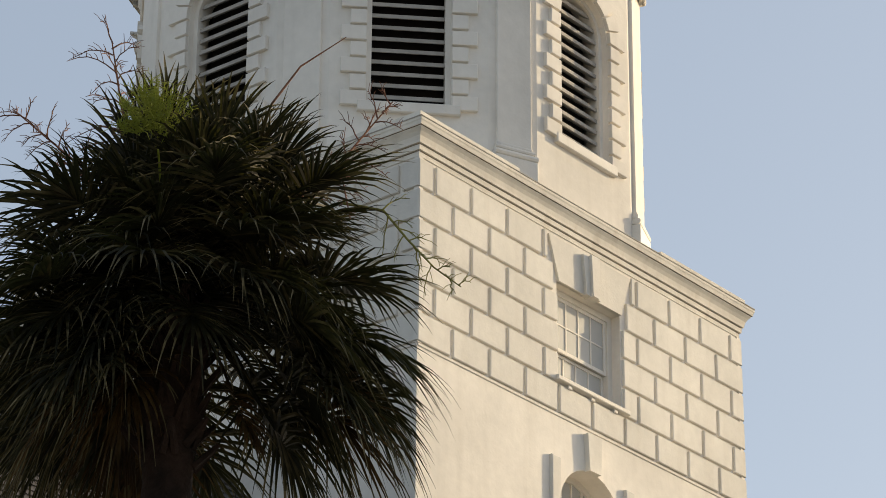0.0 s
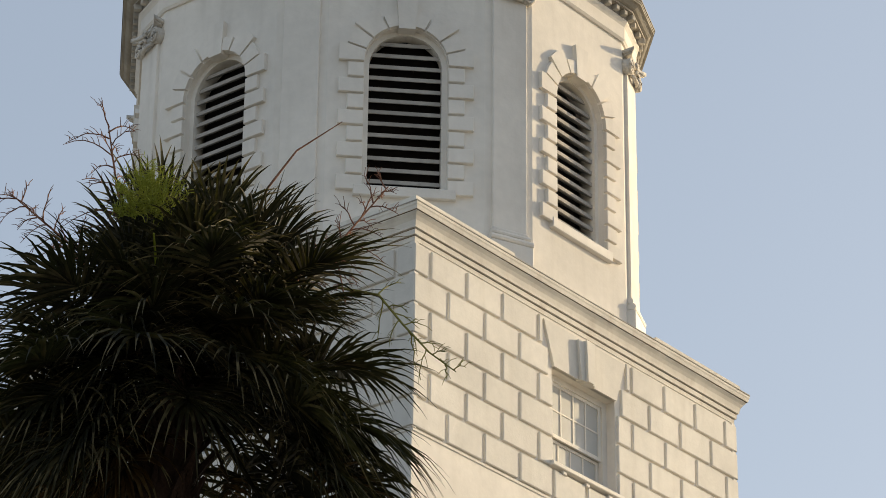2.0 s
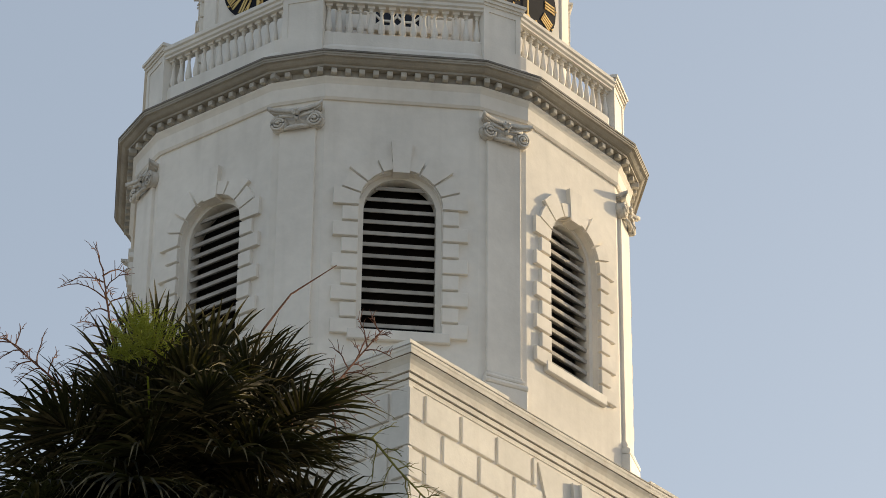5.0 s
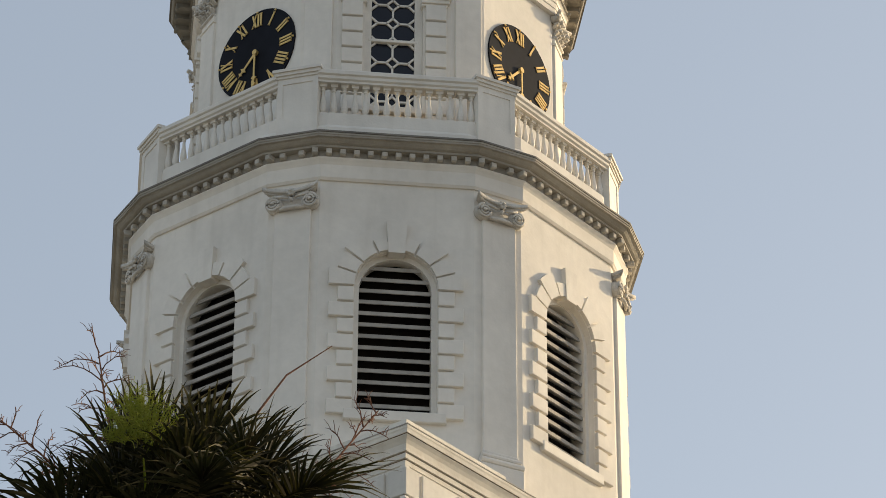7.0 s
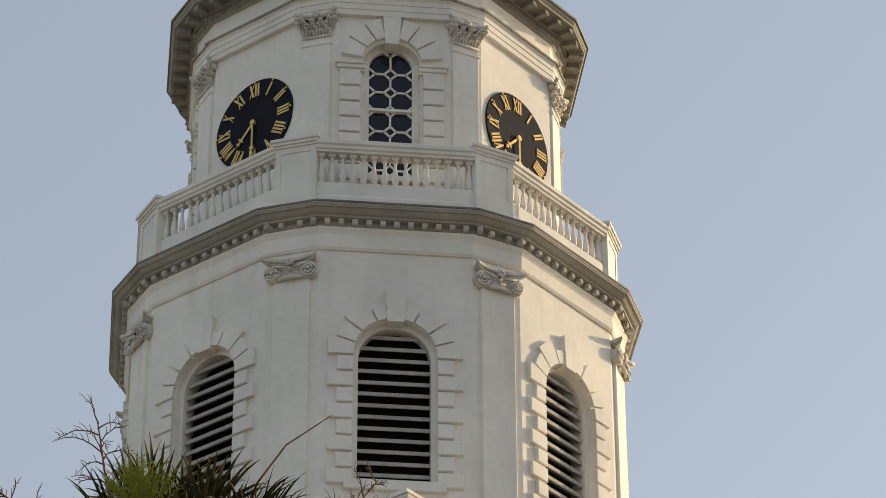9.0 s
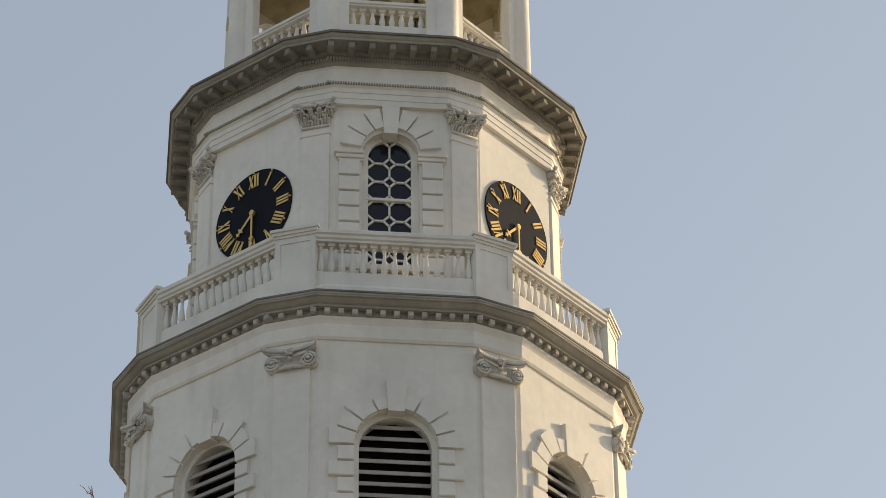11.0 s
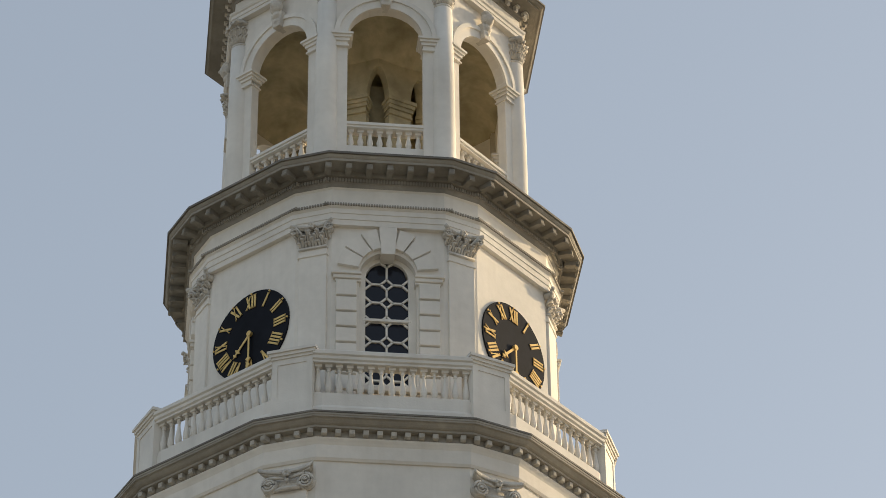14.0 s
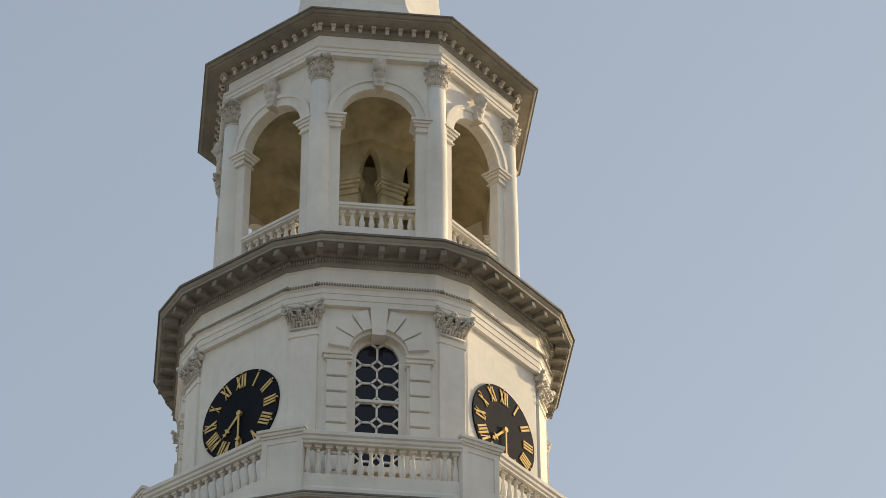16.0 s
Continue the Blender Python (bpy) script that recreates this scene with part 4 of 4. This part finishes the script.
for c, s in (((0, -R_A - 0.17, 37.28), (0.095, 0.10, 0.14)), ((0, -R_A - 0.12, 37.10), (0.10, 0.08, 0.07)), ((0, -R_A - 0.10, 36.98), (0.075, 0.07, 0.06)), ((0, -R_A - 0.13, 37.40), (0.125, 0.10, 0.06)), ((0, -R_A - 0.27, 37.26), (0.022, 0.03, 0.035)), ((-0.09, -R_A - 0.13, 37.27), (0.04, 0.06, 0.09)), ((0.09, -R_A - 0.13, 37.27), (0.04, 0.06, 0.09))):
    bmesh.ops.create_uvsphere(bm, u_segments=14, v_segments=10, radius=1.0, matrix=Matrix.Translation(c) @ Matrix.Diagonal((*s, 1)))
head_mesh = mesh_of("carved_keystone", bm, CARVED, True)
bm = bmesh.new()
chamfer_box(bm, -0.040, 0.040, -R_A - 0.235, -R_A - 0.1, 38.085, 38.128, 0.006)
chamfer_box(bm, -0.032, 0.032, -R_A - 0.20, -R_A - 0.1, 38.035, 38.085, 0.010)
tube(bm, [(-0.032, -R_A - 0.165, 38.035), (0.032, -R_A - 0.165, 38.035)], [0.028, 0.028], 8)
bracket = mesh_of("bracket", bm, CARVED)
for k in range(8):
    arch = part("archivolt", arch_mesh, None, steeple, "moulded round arch of the open arcade", turned(k))
    keyed = part("carved_keystone", head_mesh, None, arch, "carved ornamental keystone")
    fuse = keyed.modifiers.new("fuse", "REMESH")
    fuse.mode, fuse.voxel_size, fuse.use_smooth_shade = "VOXEL", 0.014, True
    for me in imp3:
        part("impost", me, None, arch)
    rail = part("arch_railing", rail_mesh, None, steeple, "low white railing with small balusters", turned(k))
    for i in range(8):
        part("baluster", small_baluster, None, rail, "", Matrix.Translation(((i - 3.5) * 0.162, 0, 0)))
    col = part("column", column_mesh, None, steeple, "white engaged corner column", turned(k + 0.5))
    part("capital", round_cap, None, col, "weathered Corinthian capital")
    for i in range(10):
        part("bracket", bracket, None, arcade_cornice, "", turned(k) @ Matrix.Translation(((i - 4.5) * 0.2345, 0, 0)))

# inner core and vault of the arcade: an octagon set corner-on, with a pointed slit at each corner
I_R, SLIT, SPRING, APEX = 1.12, 0.20, 36.04, 36.72
I_A, I_W = I_R * C22, I_R * S22
wf = I_W - SLIT / C22
bm = bmesh.new()
slab(bm, 0.68, None, 33.0, 36.6)
core = part("inner_core", bm, VAULT, steeple, "plastered inner core with narrow pointed recesses, tinted ochre for bounced light")
bm = bmesh.new()
slab(bm, 0.72, None, 35.66, 35.76)
part("core_ledge", bm, VAULT, core)
curve = [(wf + (I_W - wf) * (1 - math.cos(q * math.pi / 12)) , SPRING + (APEX - SPRING) * math.sin(q * math.pi / 12)) for q in range(7)]
face_pts = [(-wf, 33.0), (wf, 33.0)] + curve + [(I_W, 37.4), (-I_W, 37.4)] + [(-u, z) for u, z in curve[::-1]]
bm = bmesh.new()
prism(bm, face_pts, I_A - 0.16, I_A)
core_face = mesh_of("core_pier", bm, VAULT)
bm = bmesh.new()
for o, z0, z1 in ((0.02, 35.72, 35.76), (0.0, 35.76, 35.84), (0.035, 35.84, 35.91), (0.065, 35.91, 35.98), (0.095, 35.98, 36.05)):
    prism(bm, [(-wf - 0.7 * o, z0), (wf + 0.7 * o, z0), (wf + 0.7 * o, z1), (-wf - 0.7 * o, z1)], I_A - 0.16, I_A + 0.02 + o)
core_impost = mesh_of("core_impost", bm, VAULT)
for k in range(8):
    part("core_pier", core_face, None, core, "", turned(k + 0.5))
    part("core_impost", core_impost, None, core, "", turned(k + 0.5))
bm = bmesh.new()
sections = [(R_A - R_TH + 0.02, 36.90), (2.18, 37.08), (2.0, 37.20), (1.8, 37.27), (1.6, 37.27), (1.42, 37.20), (1.29, 37.08), (1.20, 36.96), (1.12, 36.89), (1.0, 36.85)]
rings = []
for n, (A, z) in enumerate(sections):
    f = min(1.0, n / 4)                       # octagonal at the wall, round at the core
    row = []
    for i in range(48):
        a = 2 * math.pi * i / 48
        off = (a + math.pi / 8) % (math.pi / 4) - math.pi / 8
        r = A * ((1 - f) / math.cos(off) + f)
        row.append(bm.verts.new((r * math.sin(a), -r * math.cos(a), z)))
    rings.append(row)
for a, b in zip(rings, rings[1:]):
    for i in range(48):
        j = (i + 1) % 48
        bm.faces.new((a[i], a[j], b[j], b[i]))
part("vault", bm, VAULT, steeple, "stained plaster vault, tinted ochre for warm bounced light", smooth=True)
bm = bmesh.new()
slab(bm, R_A - 0.02, None, 37.6, 37.9)
part("arcade_roof", bm, VAULT, steeple)

# ---- portico roof that meets the tower ----
portico = thing("church_portico", "low church wing with a dark slate gable roof against the tower", "building", pose(0, 44.9, 0, 0, 0, PHI) @ turned(-1))
RIDGE, PITCH, HALF, N0, N1 = 17.86, radians(47), 6.2, 3.93, 13.5
bm = bmesh.new()
eave = RIDGE - HALF * math.tan(PITCH)
prism(bm, [(-5.6, -0.6), (5.6, -0.6), (5.6, eave + 0.3), (0, RIDGE - 0.4), (-5.6, eave + 0.3)], N0, N1 - 0.4)
part("wall", bm, STUCCO, portico, "white stucco wall")
bm = bmesh.new()
prism(bm, [(-HALF, eave - 0.18), (-HALF, eave), (0, RIDGE), (HALF, eave), (HALF, eave - 0.18), (0, RIDGE - 0.18)], N0, N1)
roof = part("roof", bm, SLATE, portico, "dark slate roof")
bm = bmesh.new()
rng = random.Random(3)
slope = Matrix.Rotation(PITCH, 4, "Y")
for s in (-1, 1):
    for r in range(47):
        down = 0.05 + r * 0.19
        y = N0 + (0.12 if r % 2 else 0.0)
        while y < N1:
            w = 0.235 + rng.uniform(-0.01, 0.01)
            lift = 0.014 + rng.uniform(0, 0.012)
            vs = box(bm, down, down + 0.215, -min(y + w, N1), -y, 0.0, 0.012)
            for v in vs:
                z = v.co.z + lift * (v.co.x - down) / 0.2 + 0.004
                p = slope @ Vector((v.co.x, v.co.y, z))
                v.co = Vector((s * p.x, p.y, RIDGE + p.z))
            y += 0.245
tagged(part("slate_covering", bm, SLATE, roof, "overlapping courses of dark weathered slates"), kind="stuff")
bm = bmesh.new()
tube(bm, [(0, -N0, RIDGE + 0.03), (0, -N1, RIDGE + 0.03)], [0.09, 0.09], 8)
part("ridge", bm, LEAD, roof)

# ---- palm tree ----
HEART = Vector((-1.60, 24.0, 11.95))
palm = thing("palm_tree", "tall fan palm with a dense dark crown and old flower stalks", "tree", pose(HEART.x, HEART.y, -0.6))
UP0 = HEART.z + 0.6
rng = random.Random(11)
bm = bmesh.new()
prof, z = [], -0.1
while z < UP0 - 0.25:
    prof.append(((0.25 if z < 1 else 0.205) + rng.uniform(-0.012, 0.012) + (0.05 if z > UP0 - 1.2 else 0.0), z))
    z += 0.11
lathe(bm, prof + [(0.22, UP0 - 0.1), (0.1, UP0 + 0.2)], 18)
for v in bm.verts:
    v.co.x -= 0.09
part("trunk", bm, BARK, palm, "rough ringed reddish-brown trunk", smooth=True)
for i in range(46):
    bm = bmesh.new()
    a, zz = i * 2.399, UP0 - 1.5 + 1.35 * i / 46
    c = Vector((math.cos(a), math.sin(a), 0))
    t = Vector((-c.y, c.x, 0))
    p = c * 0.20 + Vector((-0.09, 0, zz))
    q = p + c * rng.uniform(0.10, 0.2) + Vector((0, 0, rng.uniform(0.18, 0.34)))
    for sgn in (-1, 1):
        tube(bm, [p + t * 0.05 * sgn, p.lerp(q, 0.6) + t * 0.02 * sgn, q], [0.035, 0.028, 0.02], 5)
    part("old_leaf_base", bm, BARK, palm)


def fan_leaf(rg, az, el, length, blade, sag, droop, material):
    """One fan leaf: a bending stalk and about forty folded, drooping fingers that radiate from its end."""
    bm = bmesh.new()
    out = Vector((math.cos(az), math.sin(az), 0))
    way = out * math.cos(el) + Vector((0, 0, math.sin(el)))
    base = Vector((0, 0, UP0)) + out * 0.12 + Vector((0, 0, 0.25 * math.sin(el)))
    pts = [base + way * length * t + Vector((0, 0, -sag * t * t)) for t in (0, 0.25, 0.5, 0.75, 1.0)]
    tube(bm, pts, [0.022, 0.018, 0.015, 0.013, 0.011], 5)
    f = (pts[-1] - pts[-2]).normalized()
    side = f.cross(Vector((0, 0, 1)))
    side = side.normalized() if side.length > 0.1 else Vector((-out.y, out.x, 0))
    roll = Matrix.Rotation(rg.uniform(-0.5, 0.5), 3, f)
    side = roll @ side
    n = side.cross(f).normalized()
    spread = 148 if el > 0.1 else 108        # old leaves fold
    count = 40 if el > 0.1 else 32
    for i in range(count):
        phi = radians(spread * (-1 + 2 * (i + rg.uniform(-0.3, 0.3)) / (count - 1)))
        d = (f * math.cos(phi) + side * math.sin(phi) + n * (0.28 * abs(math.sin(phi)) + rg.uniform(-0.10, 0.10))).normalized()
        start = pts[-1] + f * 0.28 * max(0.0, math.cos(phi)) ** 0.7
        ln = blade * (0.72 + 0.28 * math.cos(phi * 0.6)) * rg.uniform(0.85, 1.08)
        wv = n.cross(d).normalized()
        dr = droop * rg.uniform(0.6, 1.4)
        rows = []
        for t, w in ((0.0, 0.010), (0.22, 0.020), (0.5, 0.018), (0.75, 0.010), (0.92, 0.004), (1.0, 0.001)):
            p = start + d * ln * t + Vector((0, 0, -dr * ln * t ** 3.4))
            rows.append((bm.verts.new(p - wv * w + n * w * 0.5), bm.verts.new(p - n * w * 0.2), bm.verts.new(p + wv * w + n * w * 0.5)))
        pale_tip = rg.random() < 0.5
        for n_seg, (a, b) in enumerate(zip(rows, rows[1:])):
            for f4 in ((a[0], a[1], b[1], b[0]), (a[1], a[2], b[2], b[1])):
                bm.faces.new(f4).material_index = 1 if pale_tip and n_seg >= 3 else 0
    me = bpy.data.meshes.new("leaf")
    bm.to_mesh(me)
    bm.free()
    me.materials.append(material)
    me.materials.append(TIP)
    return me


LEAVES = 190
for i in range(LEAVES):
    rg = random.Random(100 + i)
    s = (i + 0.5) / LEAVES
    el = radians(84 - 130 * s ** 1.08 + rg.uniform(-8, 8))
    az = i * 2.39996 + rg.uniform(-0.25, 0.25)
    tip = 1.6 * math.cos(az) * math.cos(el)
    if (el < -0.30 and -0.42 < tip <= 0.2) or (el < 0.08 and 0.2 < tip < 1.12):
        continue                     # fallen leaves have left the trunk bare here
    short = 0.80 if el > 0.8 else (0.86 if el < -0.45 else 1.0)
    if math.cos(az) * math.cos(el) < -0.45 and el > 0.05:
        short *= 0.86                # the weather side of the crown is thinner
    old = s > 0.86
    length = 0.90 + 0.22 * math.cos(el) + rg.uniform(-0.15, 0.15)
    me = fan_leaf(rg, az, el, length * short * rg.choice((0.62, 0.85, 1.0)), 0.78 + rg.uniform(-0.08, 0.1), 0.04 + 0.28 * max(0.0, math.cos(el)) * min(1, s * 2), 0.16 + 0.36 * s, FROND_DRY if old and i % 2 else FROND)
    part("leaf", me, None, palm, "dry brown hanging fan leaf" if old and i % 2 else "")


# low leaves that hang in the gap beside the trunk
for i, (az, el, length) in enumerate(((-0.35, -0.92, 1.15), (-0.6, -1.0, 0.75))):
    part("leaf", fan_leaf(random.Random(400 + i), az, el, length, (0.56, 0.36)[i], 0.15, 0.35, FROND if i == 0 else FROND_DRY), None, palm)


def at(x, y, z):
    return Vector((x - HEART.x, y - HEART.y, z + 0.6))


def flower_stalk(rg, pts, material, n, reach, r0=0.014, bend=-0.25, twigs=4):
    """An old branched flower stalk: a stem, side branches and fine twigs."""
    bm = bmesh.new()
    pts = [at(*p) for p in pts]
    tube(bm, pts, [r0 * (1 - 0.6 * i / (len(pts) - 1)) for i in range(len(pts))], 5)
    legs = [(b - a).length for a, b in zip(pts, pts[1:])]
    total = sum(legs)
    for i in range(n):
        t = total * (0.25 + 0.75 * (i + 0.5) / n)
        for a, b, ln in zip(pts, pts[1:], legs):
            if t <= ln:
                break
            t -= ln
        p = a.lerp(b, min(1, t / ln))
        axis = (b - a).normalized()
        ang = i * 2.4 + rg.uniform(-0.4, 0.4)
        s = axis.cross(Vector((0, 1, 0))).normalized()
        w = (s * math.cos(ang) + s.cross(axis) * 0.7 * math.sin(ang) + axis * 0.55).normalized()
        L = reach * rg.uniform(0.6, 1.1) * (1.1 - 0.6 * i / n)
        if i % 3 == 0:
            L *= 1.5
        steps = (0, 0.2, 0.4, 0.6, 0.8, 1.0)
        side = [p + w * L * u + Vector((rg.uniform(-1, 1) * 0.012, rg.uniform(-1, 1) * 0.012, L * (0.35 * u + (bend - 0.35) * u * u))) for u in steps]
        tube(bm, side, [0.0075, 0.0065, 0.0055, 0.005, 0.004, 0.0025], 4)
        for j in range(twigs):
            u = 0.25 + 0.75 * j / twigs
            q = side[int(u * 5)].lerp(side[min(5, int(u * 5) + 1)], u * 5 - int(u * 5))
            d = (w + Vector((rg.uniform(-1, 1), rg.uniform(-1, 1), rg.uniform(-0.6, 1))) * 0.9).normalized() * rg.uniform(0.04, 0.12)
            tube(bm, [q, q + d * 0.5 + Vector((0, 0, 0.012)), q + d], [0.0035, 0.003, 0.002], 4)
    return mesh_of("flower_stalk", bm, material)


rg = random.Random(5)
part("flower_stalk", flower_stalk(rg, [(-1.85, 23.9, 12.5), (-2.11, 23.85, 13.25), (-2.21, 23.85, 13.65), (-2.27, 23.85, 14.0), (-2.32, 23.85, 14.27)], STALK, 24, 0.58, bend=-0.4, twigs=6), None, palm, "bare reddish branched flower stalk")
part("flower_stalk", flower_stalk(rg, [(-2.1, 23.9, 12.7), (-2.45, 23.85, 13.02), (-2.8, 23.85, 13.32), (-3.09, 23.85, 13.58)], STALK, 20, 0.42, twigs=6), None, palm, "bare reddish branched flower stalk")
part("flower_stalk", flower_stalk(rg, [(-0.9, 23.9, 12.4), (-0.5, 23.8, 12.92), (-0.2, 23.8, 13.35), (0.06, 23.8, 13.7)], STALK, 22, 0.36, twigs=6), None, palm, "bare reddish branched flower stalk")
part("flower_stalk", flower_stalk(rg, [(-0.75, 23.8, 12.75), (-0.45, 23.7, 13.05), (-0.34, 23.7, 12.9), (-0.27, 23.7, 12.55)], STALK, 6, 0.12), None, palm, "bare reddish branched flower stalk")
part("flower_stalk", flower_stalk(rg, [(-0.35, 23.8, 12.75), (0.0, 23.75, 12.66), (0.2, 23.75, 12.4), (0.42, 23.75, 12.15), (0.64, 23.75, 11.98)], STALK_PALE, 14, 0.24), None, palm, "pale green arching flower stalk")
bm = bmesh.new()
tube(bm, [at(-1.2, 23.9, 13.0), at(-0.95, 23.85, 13.69), at(-0.72, 23.85, 14.05), at(-0.34, 23.85, 14.34)], [0.016, 0.011, 0.008, 0.004], 6)
part("leaf_spear", bm, STALK, palm, "long thin dark spear leaf")
bm = bmesh.new()
root = at(-1.80, 22.8, 12.62)
for i in range(84):
    # arching branchlets of the plume, each feathered with fine twigs
    while True:
        c = Vector((rg.uniform(-1, 1), rg.uniform(-1, 1), rg.uniform(-1, 1)))
        if c.length < 1:
            break
    tip = root + Vector((-0.07 + 0.34 * c.x, 0.2 * c.y, 0.50 + 0.25 * c.z - 0.14 * c.x * c.x))
    mid = root.lerp(tip, 0.6) + Vector((0, 0, 0.05))
    tube(bm, [mid, mid.lerp(tip, 0.6) + Vector((0, 0, 0.02)), tip], [0.004, 0.003, 0.002], 4)
    for j in range(8):
        p = mid.lerp(tip, rg.uniform(0.2, 1.1))
        d = Vector((rg.uniform(-1, 1), rg.uniform(-1, 1), rg.uniform(-0.5, 1.0))).normalized() * rg.uniform(0.05, 0.14)
        bow = d.cross(Vector((0.3, 1, 0.2))).normalized() * 0.02
        tube(bm, [p, p + d * 0.5 + bow, p + d], [0.0034, 0.003, 0.0018], 4)
tube(bm, [at(-1.65, 23.7, 12.2), at(-1.78, 23.3, 12.45), root + Vector((0, 0, 0.08))], [0.02, 0.015, 0.008], 5)
plume = part("fresh_flower_plume", bm, PLUME, palm)
tagged(plume, "bright yellow-green fresh flower plume", kind="stuff")

# ---- added house, out of the camera's sight, placed to shade the palm ----
house = thing("neighbouring_house", "unseen plain stucco house with hipped slate roof, added for shade", "house", pose(14.0, 33.6, -0.2, 0, 0, 30))
bm = bmesh.new()
box(bm, -4.0, 4.0, -5.0, 5.0, -0.4, 16.2)
part("wall", bm, STUCCO, house)
bm = bmesh.new()
lo = [bm.verts.new(p) for p in ((-4.4, -5.4, 16.2), (4.4, -5.4, 16.2), (4.4, 5.4, 16.2), (-4.4, 5.4, 16.2))]
hi = [bm.verts.new(p) for p in ((-0.1, -1.6, 18.0), (0.1, -1.6, 18.0), (0.1, 1.6, 18.0), (-0.1, 1.6, 18.0))]
bm.faces.new(lo[::-1])
bm.faces.new(hi)
for i in range(4):
    j = (i + 1) % 4
    bm.faces.new((lo[i], lo[j], hi[j], hi[i]))
part("roof", bm, SLATE, house)
